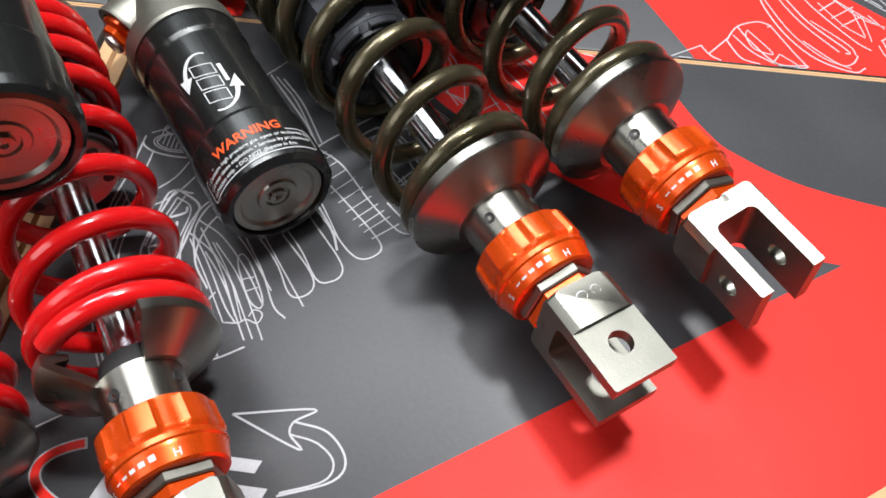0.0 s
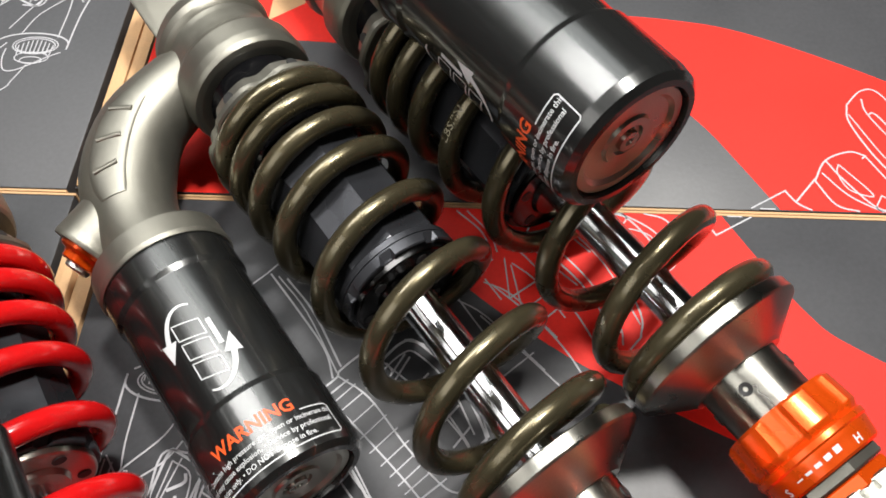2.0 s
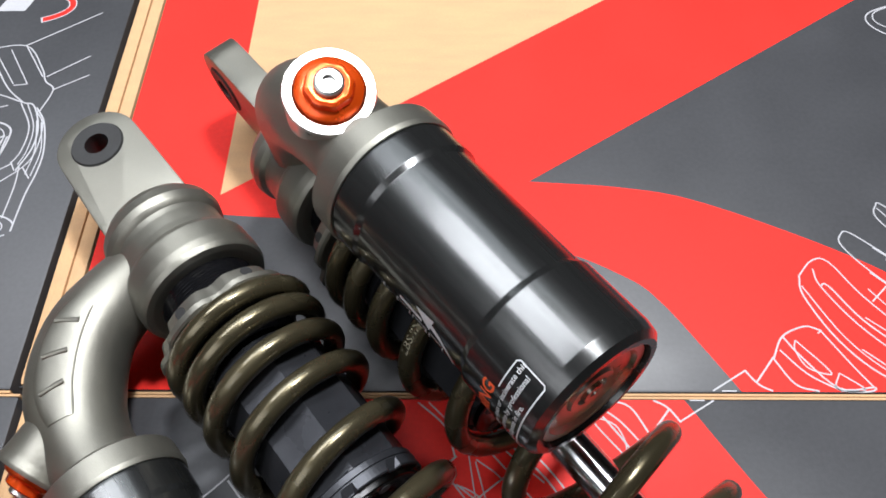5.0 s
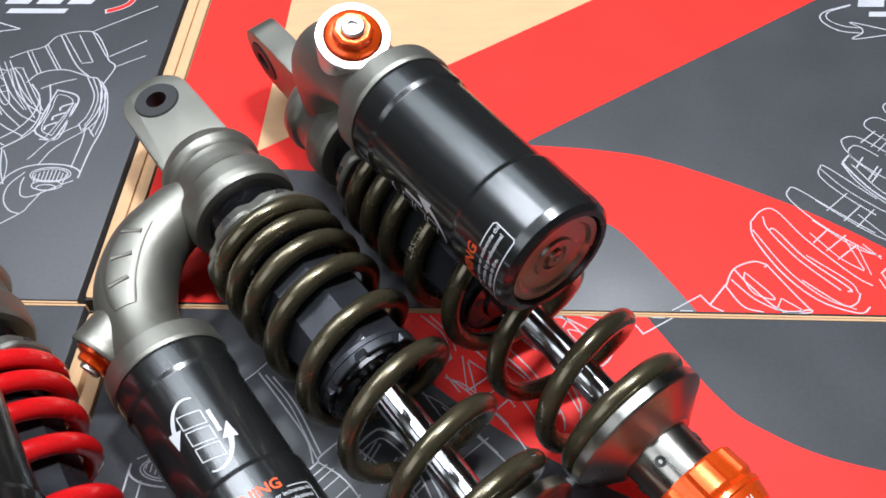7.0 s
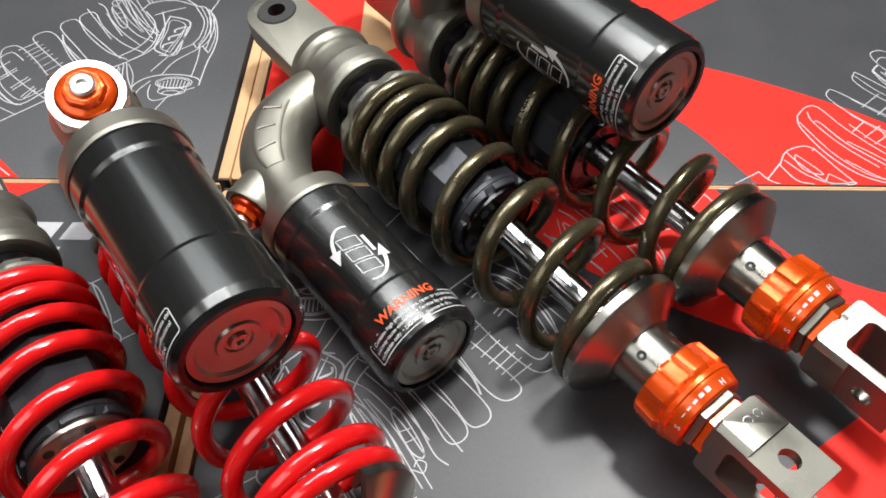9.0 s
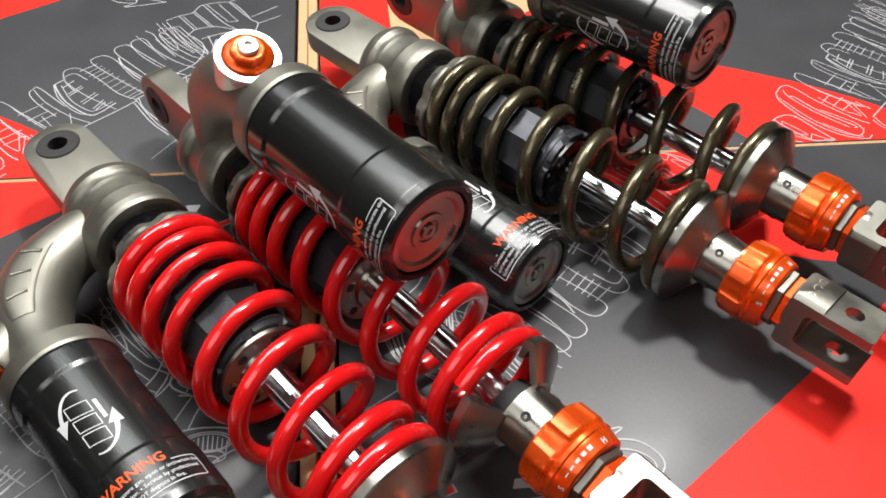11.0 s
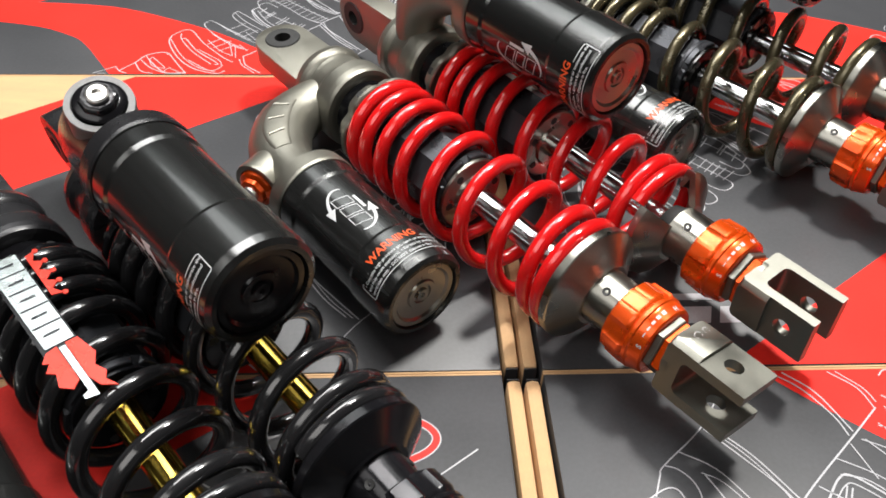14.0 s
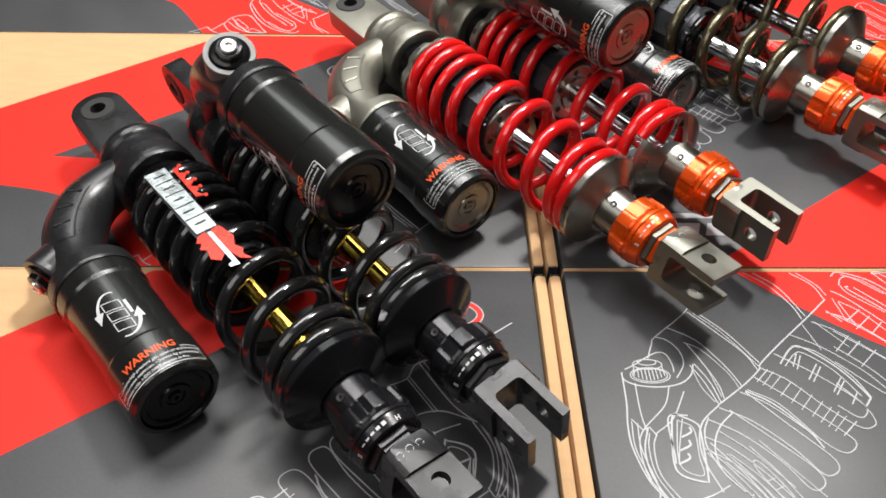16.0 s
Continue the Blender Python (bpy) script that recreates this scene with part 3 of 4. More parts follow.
def cut(bm, cutters):
    """bm less each of the cutters, as a new bmesh."""
    def as_object(b):
        me = bpy.data.meshes.new("tmp")
        bmesh.ops.recalc_face_normals(b, faces=b.faces)
        b.to_mesh(me)
        b.free()
        return new("tmp", me)
    ob, tools = as_object(bm), [as_object(c) for c in cutters]
    for tool in tools:
        mod = ob.modifiers.new("cut", "BOOLEAN")
        mod.operation, mod.object, mod.solver = "DIFFERENCE", tool, "EXACT"
    me = bpy.data.meshes.new_from_object(ob.evaluated_get(bpy.context.evaluated_depsgraph_get()))
    for o in (ob, *tools):
        bpy.data.objects.remove(o)
    out = bmesh.new()
    out.from_mesh(me)
    bpy.data.meshes.remove(me)
    return out


def hexagon(a, s):
    return math.cos(math.pi / 6) / math.cos((a % (math.pi / 3)) - math.pi / 6)


def seat_shell(gap0, gap1, seg=64):
    """The dished lower spring seat, with an opening cut from its cone."""
    profile = [(0.2605, 0.0200), (0.2605, 0.0283), (0.2610, 0.0290), (0.2646, 0.0292), (0.2653, 0.0287), (0.2724, 0.0166), (0.2732, 0.0156), (0.2732, 0.0137), (0.2700, 0.0137), (0.2640, 0.0252), (0.2626, 0.0200)]
    bm = bmesh.new()
    rings, angles = [], [gap1 + (2 * math.pi - (gap1 - gap0)) * i / seg for i in range(seg + 1)]
    for a in angles:
        rings.append([bm.verts.new((s, r * math.cos(a), r * math.sin(a))) for s, r in profile])
    n = len(profile)
    for p, q in zip(rings, rings[1:]):
        for k in range(n):
            bm.faces.new((p[k], p[(k + 1) % n], q[(k + 1) % n], q[k]))
    bm.faces.new(rings[0])
    bm.faces.new(rings[-1])
    return bm


def fork_mesh(turn):
    """The clevis: a turned blank with milled flats, slotted and drilled across."""
    slot, s0, s1, r = 0.0082, 0.3160, 0.3530, 0.003
    outer = lathe([(s0, 0.0), (s0, 0.0166), (s0 + 0.0006, 0.0174), (s0 + 0.0014, 0.0178), (s1 - 0.0006, 0.0178), (s1, 0.0172), (s1, 0.0)], 64)
    u = [(s1 + 0.01, -slot), (s0 + 0.0085 + r, -slot)]
    u += [(s0 + 0.0085 + r - r * math.sin(t), -slot + r - r * math.cos(t)) for t in np.linspace(0.2, math.pi / 2, 5)]
    u += [(s0 + 0.0085 + r - r * math.sin(t), slot - r + r * math.cos(t)) for t in np.linspace(math.pi / 2, 0.2, 5)]
    u += [(s0 + 0.0085 + r, slot), (s1 + 0.01, slot)]
    cutter = prism(u, -0.03, 0.03)
    hole = turned([(-0.03, 0), (-0.03, 0.0042), (0.03, 0.0042), (0.03, 0)], (0.340, 0, 0), (0, 1, 0), 24)
    flats = [block(s0 - 0.01, s1 + 0.01, -0.05, 0.05, 0.0122, 0.05), block(s0 - 0.01, s1 + 0.01, -0.05, 0.05, -0.05, -0.0122)]
    pads = [block(s0 - 0.01, 0.37, 0.0150, 0.05, -0.05, 0.05), block(s0 - 0.01, 0.37, -0.05, -0.0150, -0.05, 0.05), block(0.3310, 0.37, 0.0128, 0.05, -0.05, 0.05), block(0.3310, 0.37, -0.05, -0.0128, -0.05, 0.05)]
    bm = cut(outer, [*flats, *pads, cutter, hole])
    # the tines stand one over the other when the eye's bore is upright
    bmesh.ops.rotate(bm, verts=bm.verts, cent=(0, 0, 0), matrix=Matrix.Rotation(math.pi / 2 + turn, 3, "X"))
    return bm


def logo_mesh(angle, s0, r, which):
    """The maker's mark as plain shapes: two hooked arrows round three slanted blocks and a bar."""
    bm = bmesh.new()
    if which == "ring":
        for turn in (0, math.pi):
            pts = []
            for t in np.linspace(-0.40, 1.15, 16):
                w = 0.0003 + 0.0007 * (t + 0.40) / 1.55
                pts.append((t, w))
            outer = [((0.0158 + w) * math.cos(t + turn), (0.0088 + w) * math.sin(t + turn)) for t, w in pts]
            inner = [((0.0158 - w) * math.cos(t + turn), (0.0088 - w) * math.sin(t + turn)) for t, w in pts]
            vs = [[bm.verts.new((x, y, 0)) for x, y in row] for row in (outer, inner)]
            for k in range(len(pts) - 1):
                bm.faces.new((vs[0][k], vs[0][k + 1], vs[1][k + 1], vs[1][k]))
            t = 1.15
            c, d = np.array((0.0158 * math.cos(t + turn), 0.0088 * math.sin(t + turn))), np.array((-0.0158 * math.sin(t + turn), 0.0088 * math.cos(t + turn)))
            d = d / np.hypot(*d)
            n = np.array((-d[1], d[0]))
            bm.faces.new([bm.verts.new((*q, 0)) for q in (c + n * 0.0028 - d * 0.0005, c - n * 0.0028 - d * 0.0005, c + d * 0.0065)])
    elif which == "bar":
        stroke(bm, [(-0.003 + 0.001 * q, -0.0060) for q in range(11)], 0.0015, 0)
    else:
        x = -0.0122 + 0.0074 * which
        ring = [(x, -0.0038), (x + 0.0058, -0.0038), (x + 0.0084, 0.0046), (x + 0.0026, 0.0046)]
        stroke(bm, [(p[0] + (q[0] - p[0]) * t / 10, p[1] + (q[1] - p[1]) * t / 10) for p, q in zip(ring, ring[1:] + ring[:1]) for t in range(10)], 0.00042, 0, closed=True)
    bmesh.ops.subdivide_edges(bm, edges=[e for e in bm.edges if e.calc_length() > 0.0015], cuts=7, use_grid_fill=True)
    # the mark reads along the can
    for v in bm.verts:
        x, y = v.co.x, v.co.y
        v.co = on_can(-y, x, s0, angle, r)
    return bm


def shock(k, m, label_angle, label, group, gap=None, slide=0.0):
    top = empty("shock_absorber", m)
    tagged(top, label, "shock absorber", group)
    head_m = k["head"]
    # eye plate with its bush
    outline = [(0.056, -0.0180), (0.056, 0.0180), (0.020, 0.0176)] + [(0.0172 * -math.sin(a), 0.0172 * math.cos(a)) for a in np.linspace(0, math.pi, 21)] + [(0.020, -0.0176)]
    plate = cut(prism(outline, -0.0070, 0.0070, 0.0012), [turned([(-0.02, 0), (-0.02, 0.0100), (0.02, 0.0100), (0.02, 0)], (0, 0, 0), (0, 0, 1), 32)])
    part("eye_plate", plate, head_m, top)
    part("bushing", turned([(-0.0078, 0.0050), (-0.0078, 0.0104), (-0.0070, 0.0110), (-0.0069, 0.0100), (0.0069, 0.0100), (0.0070, 0.0110), (0.0078, 0.0104), (0.0078, 0.0050), (-0.0078, 0.0050)], (0, 0, 0), (0, 0, 1)), M_RUBBER_AND_HOLES, top, "black rubber eye bushing")
    # cast head: stepped neck, elbow arm, reservoir cap
    part("neck", lathe([(0.043, 0.006), (0.0435, 0.0172), (0.0455, 0.0203), (0.0490, 0.0228), (0.0530, 0.0236), (0.0560, 0.0229), (0.0578, 0.0212), (0.0600, 0.0210), (0.0655, 0.0216), (0.0690, 0.0223), (0.0700, 0.0237), (0.0722, 0.0246), (0.0800, 0.0250), (0.0834, 0.0247), (0.0852, 0.0238), (0.0858, 0.0215), (0.0858, 0.012)], 56), head_m, top)
    path = spline([(0.064, -0.004, 0), (0.064, -0.024, 0), (0.071, -0.043, 0), (0.088, -0.057, 0), (0.108, -RES, 0), (0.127, -RES, 0)], 7)
    size = spline([(0.0150, 0.0150), (0.0150, 0.0145), (0.0165, 0.0160), (0.0172, 0.0166), (0.0150, 0.0158), (0.0160, 0.0175)], 7)
    part("arm", sweep(path, [tuple(float(q) for q in r) for r in size], 36), head_m, top, "cast elbow arm to the reservoir")
    run = [(path[q][0], path[q][1], size[q][1] - 0.0010) for q in range(11, 27)]
    panel = part("raised_panel", sweep(run, [(0.0030 + 0.0042 * math.sin(math.pi * (q + 1) / 17) ** 0.5, 0.0014) for q in range(16)], 16), head_m, top)
    for q in (3, 7, 11):
        p, w = Vector(run[q]), (Vector(run[q + 1]) - Vector(run[q - 1])).normalized()
        across = w.cross(Vector((0, 0, 1)))
        ends = [p - across * 0.0042 - w * 0.0012, p + across * 0.0042 + w * 0.0012]
        part("raised_mark", sweep([e + Vector((0, 0, 0.0012)) for e in ends], [(0.0010, 0.0009)] * 2, 8), head_m, panel)
    part("reservoir_cap", lathe([(0.1165, 0.0150), (0.1190, 0.0160), (0.1212, 0.0190), (0.1232, 0.0226), (0.1240, 0.0236), (0.1320, 0.0240), (0.1335, 0.0234), (0.1335, 0.012)], 56, y=-RES), head_m, top)
    # damping adjuster on its boss
    way, seat = Vector((0.36, -0.93, 0)).normalized(), Vector((0.0978, -RES - 0.0012, 0))
    boss = part("adjuster_boss", turned([(0.0, 0.0135), (0.0155, 0.0140), (0.0185, 0.0143), (0.0198, 0.0139), (0.0198, 0.0112), (0.0180, 0.0108)], seat, way, 40), k["boss"] if label_angle > 3 else head_m, top, "machined ring face round the adjuster")
    knob = part("adjuster_knob", turned([(0.0165, 0.0108), (0.0195, 0.0107), (0.0210, 0.0105), (0.0216, 0.0098), (0.0222, 0.0080), (0.0246, 0.0074), (0.0251, 0.0064), (0.0248, 0.0)], seat, way, 48, lambda a, s: 1 - (0.06 if s > 0.0220 else 0.012) * (0.5 + 0.5 * math.cos(8 * a))), k["knob"], boss)
    part("adjuster_screw", turned([(0.0245, 0.0046), (0.0264, 0.0046), (0.0270, 0.0038), (0.0270, 0.0021), (0.0256, 0.0019), (0.0256, 0.0)], seat, way, 24), M_BRIGHT, knob, "bright socket screw")
    # threaded body, preload ring, sleeve, rod
    thread = [(0.078, 0.0165)]
    for q in range(30):
        thread += [(0.079 + 0.0013 * q, 0.0182), (0.0795 + 0.0013 * q, 0.0176)]
    part("threaded_body", lathe(thread + [(0.120, 0.0165)], 40), M_BLACKGLOSS, top, "black threaded damper body")
    part("preload_ring", lathe([(0.0975, 0.0170), (0.0975, 0.0236), (0.0982, 0.0246), (0.1040, 0.0262), (0.1046, 0.0284), (0.1066, 0.0284), (0.1073, 0.0276), (0.1073, 0.0170)], 72,
         shape=lambda a, s: 1 - 0.10 * max(0, math.cos(6 * a + 3.76)) ** 2), k["ring"], top, "notched spring preload ring")
    # Black discs laid on the ring stand for the shade in its holes.
    for q in range(6):
        a = math.pi / 2 + 0.42 + q * math.pi / 3
        n = Vector((0, math.cos(a), math.sin(a)))
        part("ring_hole_shade", turned([(0, 0.0021), (0.0004, 0.0021), (0.0004, 0.0)], Vector((0.1012, 0, 0)) + n * 0.0254, n, 16), M_RUBBER_AND_HOLES, top)
    e = k["reach"]
    flutes = lathe([(0.1230, 0.0165), (0.1235, 0.0186), (0.1260, 0.0207), (0.1299, 0.0208), (0.1302, 0.0208), (0.1690 + e, 0.0208), (0.1696 + e, 0.0208), (0.1700 + e, 0.0211), (0.1720 + e, 0.0211), (0.1725 + e, 0.0185)], 64,
                   shape=lambda a, s: 0.93 / math.cos(((a + math.pi / 16) % (math.pi / 4)) - math.pi / 8) if 0.13 < s < 0.1695 + e else 1)
    part("damper_sleeve", flutes, M_BODY, top, "dark faceted damper sleeve", False)
    part("end_ring", lathe([(0.1722 + e, 0.0180), (0.1722 + e, 0.0209), (0.1726 + e, 0.0213), (0.1758 + e, 0.0213), (0.1762 + e, 0.0208), (0.1762 + e, 0.0120)], 96,
         shape=lambda a, s: 0.93 if (a * 4 / math.pi) % 1 < 0.22 and s > 0.1733 + e else 1), M_BODY, top, "dark castellated end ring of the damper", False)
    part("end_flange", lathe([(0.1762 + e, 0.0180), (0.1763 + e, 0.0196), (0.1781 + e, 0.0196), (0.1785 + e, 0.0190), (0.1785 + e, 0.0120), (0.1800 + e, 0.0110), (0.1800 + e, 0.0060)], 48), k["end"], top, "drilled end flange of the damper")
    # The flange is not drilled: dark discs give the shade of its holes.
    for q in range(6):
        a = q * math.pi / 3
        part("drilled_hole_shade", lathe([(0.1786 + e, 0.0021), (0.1788 + e, 0.0021), (0.1788 + e, 0)], 12, y=0.0155 * math.cos(a), z=0.0155 * math.sin(a)), M_RUBBER_AND_HOLES, top)
    part("rod", lathe([(0.178, 0.0066), (0.278, 0.0066)], 40), k["rod"], top)
    part("bump_stop", lathe([(0.2640, 0.0067), (0.2640, 0.0105), (0.2725, 0.0128), (0.2725, 0.0067)], 32), M_RUBBER_AND_HOLES, top, "black bump stop")
    spring = part("spring", helix(k["coil"]), k["spring"], top, k["spring_label"])
    if k.get("rated"):
        part("rating", spring_lettering("LBS/IN", 3.62), M_RATING, spring, "pale spring rate lettering")
    # lower end
    g0, g1 = gap if gap else (0.0, 0.0001)
    part("spring_seat", seat_shell(g0, g1) if gap else lathe([(0.2605, 0.0070), (0.2605, 0.0283), (0.2610, 0.0290), (0.2646, 0.0292), (0.2653, 0.0287), (0.2724, 0.0166), (0.2732, 0.0156), (0.2732, 0.0070)], 64), k["seat"], top, "dished spring seat")
    collar = part("collar", lathe([(0.2715, 0.0070), (0.2715, 0.0136), (0.2888, 0.0132), (0.2896, 0.0126), (0.2896, 0.0070)], 40), k["seat"], top)
    # Shallow black caps on the collar, coloured as shaded holes.
    for a in (0.45, 0.45 + math.pi / 2, 0.45 + math.pi, 0.45 - math.pi / 2):
        n = Vector((0, math.cos(a + math.pi / 2), math.sin(a + math.pi / 2)))
        part("collar_hole_shade", turned([(0, 0.0020), (0.0005, 0.0020), (0.0004, 0.0012), (-0.0004, 0.0)], Vector((0.2792, 0, 0)) + n * 0.0133, n, 14), M_RUBBER_AND_HOLES, collar)

    def grip(a, s):
        if not 0.2883 < s < 0.2993:
            return 1
        return 1 - 0.07 * max(0.0, min(1.0, 0.3 + 2.2 * math.cos(7 * a)))
    knob = part("rebound_knob", lathe([(q + 0.0028, r) for q, r in ((0.2850, 0.0125), (0.2850, 0.0172), (0.2860, 0.0184), (0.2950, 0.0189), (0.2962, 0.0182), (0.2970, 0.0177), (0.2976, 0.0184), (0.2992, 0.0184), (0.2998, 0.0178), (0.3006, 0.0177), (0.3055, 0.0165), (0.3062, 0.0155), (0.3062, 0.0100))], 96, shape=grip), k["knob"], top, k["knob_label"])
    mark = 1.95 if label_angle > 3 else 0.35
    for letter, a in (("S", 0.75), ("H", -0.75)):
        t = text_mesh(letter, 0.0036, bold=0.00008)
        for v in t.verts:
            w = a - v.co.x / 0.0172
            s = 0.3075 - v.co.y * 0.9
            rr = 0.0165 + (0.3083 - s) / 0.0049 * 0.0012 + 0.0001
            v.co = (s, rr * math.cos(w + math.pi / 2 + mark), rr * math.sin(w + math.pi / 2 + mark))
        part("setting_letter", t, M_LABEL, knob, "white setting letter")
    ticks = bmesh.new()
    for q in range(5):
        a = 0.42 - 0.19 * q + math.pi / 2 + mark
        h = 0.0003 + 0.00025 * q
        vs = []
        for s, w in ((0.3058 - h, -0.06), (0.3058 - h, 0.06), (0.3058 + h * 0.4, 0.06), (0.3058 + h * 0.4, -0.06)):
            rr = 0.0165 + (0.3083 - s) / 0.0049 * 0.0012 + 0.0001
            vs.append(ticks.verts.new((s, rr * math.cos(a + w), rr * math.sin(a + w))))
        ticks.faces.new(vs)
    part("setting_marks", ticks, M_LABEL, knob, "white setting bars", False)
    part("steel_nut", lathe([(0.3086, 0.0060), (0.3086, 0.0136), (0.3093, 0.0142), (0.3118, 0.0142), (0.3124, 0.0136), (0.3124, 0.0060)], 48, shape=hexagon), k["fork"], top)
    part("lock_nut", lathe([(0.3126, 0.0060), (0.3126, 0.0128), (0.3131, 0.0134), (0.3164, 0.0134), (0.3170, 0.0126), (0.3170, 0.0060)], 48, shape=hexagon), k["nut"], top)
    fork = part("fork", fork_mesh(0.0 if label_angle > 3 else radians(-14)), k["fork"], top, "drilled clevis fork")
    for q in range(3):
        mark = bmesh.new()
        pts = [(0.3225 + 0.0016 * math.cos(t), 0.35 - 0.30 * q + 0.10 * math.sin(t)) for t in np.linspace(0.5, 5.6, 12)]
        for p, w in zip(pts, pts[1:]):
            vs = []
            for s, a, o in ((p[0], p[1], -0.00016), (w[0], w[1], -0.00016), (w[0], w[1], 0.00016), (p[0], p[1], 0.00016)):
                vs.append(mark.verts.new((s + o, 0.0179 * math.sin(a), 0.0179 * math.cos(a))))
            mark.faces.new(vs)
        part("engraved_mark", mark, M_LABEL, fork, "small pale engraved mark", False)
    part("shoulder", lathe([(0.3155, 0.0060), (0.3155, 0.0118), (0.3165, 0.0126), (0.3190, 0.0126)], 40), k["fork"], fork)
    # reservoir
    R = RES_R
    can = part("reservoir", lathe([(0.1330, 0.0160), (0.1333, R), (0.1345, R + 0.0002), (0.1440, R + 0.0002), (0.1455, R - 0.0008), (0.1925, R - 0.0008), (0.1945, R + 0.0002), (0.2160, R + 0.0002), (0.2195, R - 0.0004), (0.2212, R - 0.0022), (0.2212, R - 0.0042), (0.2190, R - 0.0046), (0.2165, R - 0.0046), (0.2165, 0.0)], 72, y=-RES), k["can"], top, k["can_label"])
    c = R - 0.0046
    part("end_cap", lathe([(0.2180, c), (0.2198, c - 0.0006), (0.2198, c - 0.0030), (0.2186, c - 0.0042), (0.2183, 0.0080), (0.2192, 0.0074), (0.2192, 0.0050), (0.2182, 0.0046), (0.2182, 0.0034), (0.2198, 0.0032), (0.2198, 0.0013), (0.2188, 0.0011), (0.2188, 0)], 56, y=-RES), k["cap"], can, "turned end cap with a valve screw")
    r = R - 0.0007
    ra = R + 0.0003
    part("maker_ring", logo_mesh(label_angle, 0.168 + 0.75 * slide, r, "ring"), M_LABEL, can, "white hooked arrows")
    for q in range(3):
        part("maker_block", logo_mesh(label_angle, 0.168 + 0.75 * slide, r, q), M_LABEL, can, "outlined slanted block")
    part("maker_bar", logo_mesh(label_angle, 0.168 + 0.75 * slide, r, "bar"), M_LABEL, can, "small white bar")
    part("warning_word", wrap(text_mesh("WARNING", 0.0058, bold=0.00014), 0.1992 + slide, label_angle, ra, 0.0, 0.0), M_ORANGE_INK, can, "orange warning lettering")
    lines = ("• Contains high pressure gas, open or incinerate this", "and may cause explosion. • Service by professional", "technician only. • DO NOT dispose in fire.")
    for q, line in enumerate(lines):
        part("warning_line", wrap(text_mesh(line, 0.0023, "LEFT", 0.00003), 0.2028 + slide + 0.0029 * q, label_angle, ra, -0.0235, 0.0), M_LABEL, can, "small white warning lettering")
    frame_bm = bmesh.new()
    e = [(-0.0250, -0.0045), (-0.0242, -0.0052), (0.0242, -0.0052), (0.0250, -0.0045), (0.0250, 0.0040), (0.0242, 0.0048), (0.0150, 0.0048)]
    e2 = []
    for p, q in zip(e, e[1:]):
        n = max(1, int(math.hypot(q[0] - p[0], q[1] - p[1]) / 0.0015))
        e2 += [(p[0] + (q[0] - p[0]) * t / n, p[1] + (q[1] - p[1]) * t / n) for t in range(n)]
    stroke(frame_bm, e2 + [e[-1]], 0.0004, 0)
    stroke(frame_bm, [(-0.0250, -0.0045), (-0.0250, 0.0040), (-0.0242, 0.0048), (-0.0170, 0.0048)], 0.0004, 0)
    part("warning_border", wrap(frame_bm, 0.2048 + slide, label_angle, ra), M_LABEL, can, "white rounded border")
    return top


BRONZE = dict(coil=OPEN_COIL, reach=0.0105, head=M_CAST, boss=M_BRIGHT, ring=M_CAST, spring=M_SPRING_BRONZE, spring_label="dark bronze coil spring", rod=M_CHROME, seat=M_SEAT, knob=M_ORANGE, knob_label="orange anodised rebound knob",
              nut=M_ORANGE, fork=M_FORK, rated=True, can=M_CAN, can_label="gloss black gas reservoir", cap=M_STEEL, end=M_NICKEL)
RED = dict(BRONZE, coil=CLOSE_COIL, reach=0.0035, rated=False, spring=M_SPRING_RED, spring_label="bright red coil spring", end=M_STEEL)
BLACK = dict(BRONZE, coil=CLOSE_COIL, reach=0.0035, rated=False, head=M_BLACKCAST, boss=M_RING_GREY, ring=M_BLACKGLOSS, spring=M_SPRING_BLACK, spring_label="gloss black coil spring", rod=M_GOLD, seat=M_BLACKGLOSS, knob=M_BLACKGLOSS,
             knob_label="black anodised rebound knob", nut=M_BLACKGLOSS, fork=M_BLACKCAST, cap=M_BLACKGLOSS, end=M_BLACKGLOSS)
GROUP = "shock absorbers on the cartons"
HEAD = -53.0
shock(BRONZE, pose(0.0222, 0.0900, 0.0335, 7.2, 0, -50.9) @ Matrix.Scale(0.985, 4), 1.55, "shock absorber with dark bronze spring, reservoir lying on the carton", GROUP, slide=0.0075)
shock(BRONZE, pose(0.0712, 0.1310, 0.0337, -83.9, -0.8, -51.5) @ Matrix.Scale(0.986, 4), 4.82, "shock absorber with dark bronze spring, rolled with reservoir upward", GROUP, slide=0.0065)
shock(RED, pose(-0.1173, -0.0227, 0.0341, 4.5, 0, -53.5) @ Matrix.Scale(0.985, 4), 1.72, "shock absorber with bright red spring, reservoir lying on the carton", GROUP, slide=0.004)
shock(RED, pose(-0.0698, 0.0219, 0.0340, -87.0, 0, -54.1) @ Matrix.Scale(0.992, 4), 4.85, "shock absorber with bright red spring, rolled with reservoir upward", GROUP, gap=(2.7, 3.9), slide=0.0085)
shock(BLACK, pose(-0.2668, -0.1550, 0.0337, 7.1, 0, -51.7) @ Matrix.Scale(0.985, 4), 1.58, "all black shock absorber with gold rod, reservoir lying down", GROUP, slide=0.0085)
shock(BLACK, pose(-0.2225, -0.1192, 0.0341, -83.0, 0, -51.9) @ Matrix.Scale(0.978, 4), 4.80, "all black shock absorber with gold rod, reservoir upward", GROUP, slide=0.0065)


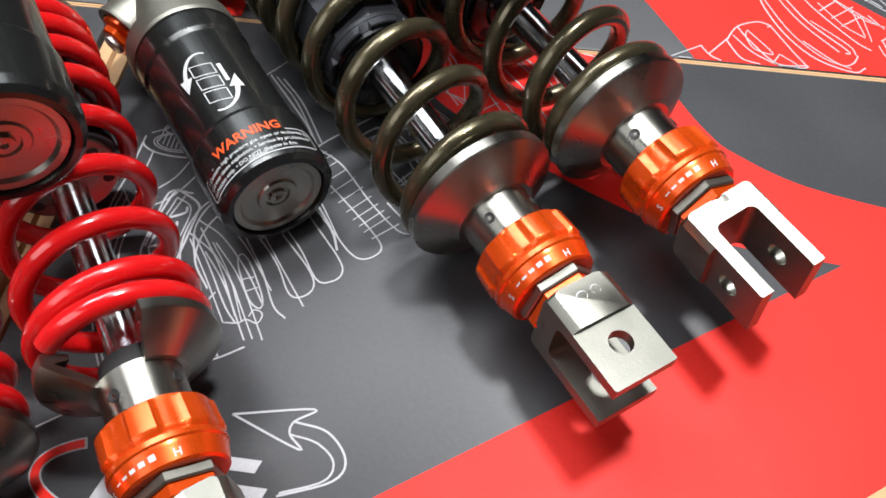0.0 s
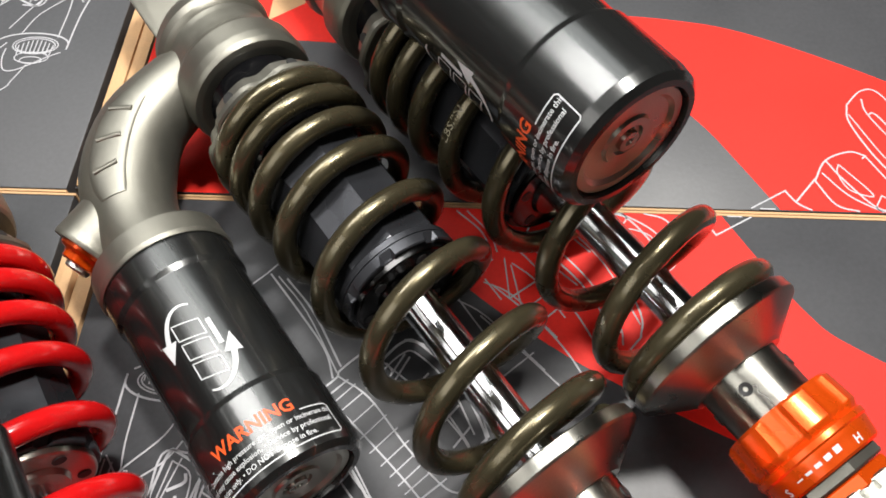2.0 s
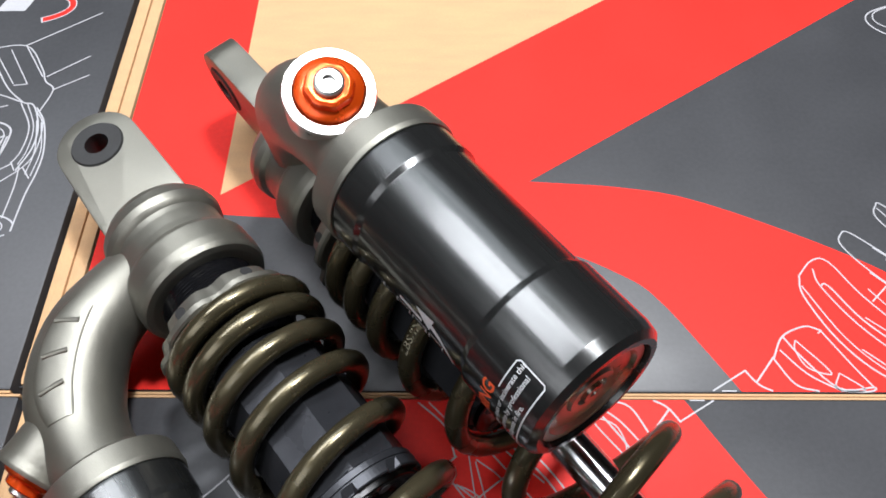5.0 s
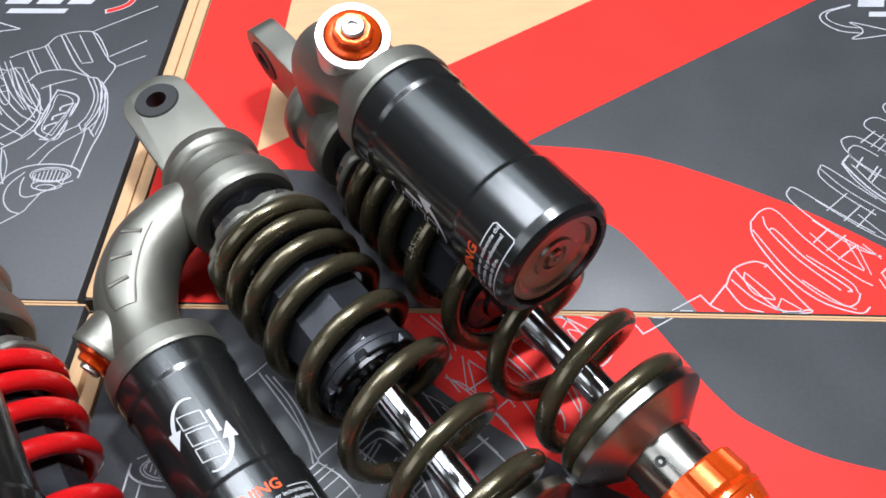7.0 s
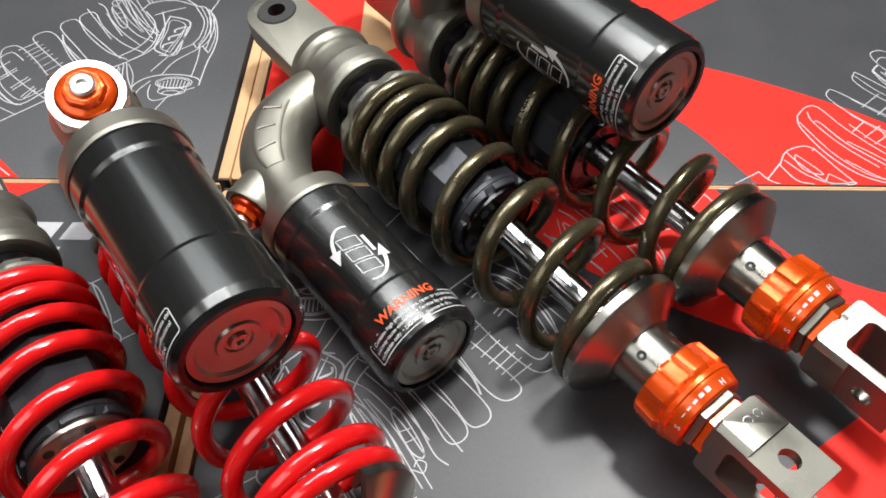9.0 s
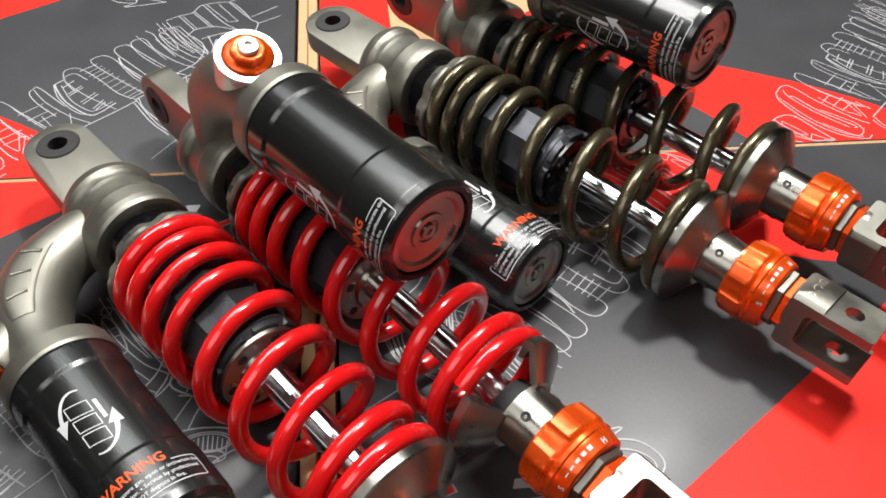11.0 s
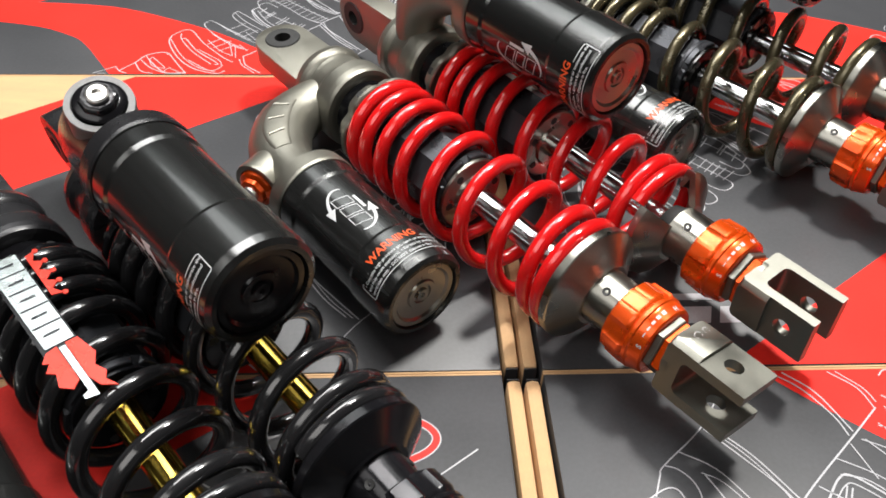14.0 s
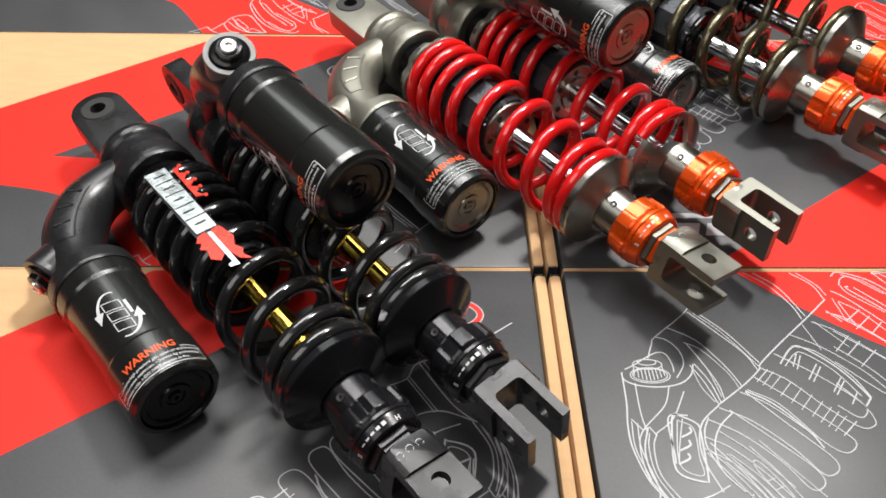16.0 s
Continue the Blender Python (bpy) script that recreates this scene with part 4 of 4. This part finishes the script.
def sticker():
    """A foil sticker lying along the top of a spring."""
    top = empty("sticker", pose(-0.2075, -0.2450, AXIS_Z + 0.0300, 0, 0, HEAD + 1.5) @ Matrix.Diagonal((0.97, 0.80, 1, 1)))
    tagged(top, "silver and red foil sticker lying along the black spring", "sticker")
    part("backing", block(0, 0.062, -0.0088, 0.0076, 0, 0.0004), M_BLACKGLOSS, top, "dark sticker backing")
    part("strip", prism([(0, -0.0080), (0.058, -0.0068), (0.058, 0.0068), (0, 0.0068)], 0.0004, 0.0008), M_FOIL, top, "silver foil strip")
    for k in range(5):
        x = 0.0115 * (k + 1) - 0.0005
        if k < 4:
            part("block_seam", prism([(x, -0.0066), (x + 0.0007, -0.0066), (x + 0.0007, 0.0066), (x, 0.0066)], 0.0008, 0.0010), M_BODY, top, "dark seam between foil blocks")
        part("block_mark", prism([(x - 0.0062, -0.0040), (x - 0.0052, -0.0040), (x - 0.0052, 0.0034), (x - 0.0062, 0.0034)], 0.0008, 0.0010), M_BODY, top, "dark bar on the foil")
    part("red_end", prism([(0.059, -0.0020), (0.060, -0.0075), (0.064, -0.0110), (0.0655, -0.0085), (0.069, -0.0118), (0.0715, -0.0085), (0.078, -0.0105), (0.082, -0.0060), (0.079, -0.0020)], 0.0002, 0.0008), M_RED_FOIL, top, "red foil ornament")
    part("red_end", prism([(0.059, 0.0020), (0.080, 0.0020), (0.086, 0.0040), (0.090, 0.0100), (0.0845, 0.0072), (0.081, 0.0095), (0.076, 0.0070), (0.070, 0.0105), (0.059, 0.0078)], 0.0002, 0.0008), M_RED_FOIL, top, "red foil ornament")
    part("silver_bar", prism([(0.0605, -0.0015), (0.086, -0.0015), (0.087, -0.0045), (0.089, -0.0045), (0.090, 0.0015), (0.0605, 0.0015)], 0.0008, 0.0011), M_FOIL, top, "silver bar")
    crown = [(0.004, 0.0100), (0.032, 0.0095), (0.0335, 0.0150), (0.0285, 0.0118), (0.0255, 0.0160), (0.0225, 0.0118), (0.0185, 0.0165), (0.0150, 0.0118), (0.0110, 0.0160), (0.0085, 0.0118), (0.003, 0.0150)]
    crown_part = part("crown", prism(crown, 0.0002, 0.0008), M_RED_FOIL, top, "red foil crown shape")
    for x, y in ((0.0335, 0.0155), (0.0255, 0.0166), (0.0185, 0.0171), (0.0110, 0.0166), (0.003, 0.0155)):
        part("crown_knob", prism([(x + 0.0014 * math.cos(a), y + 0.0014 * math.sin(a)) for a in np.linspace(0, 2 * math.pi, 11)[:-1]], 0.0002, 0.0008), M_RED_FOIL, crown_part)


sticker()
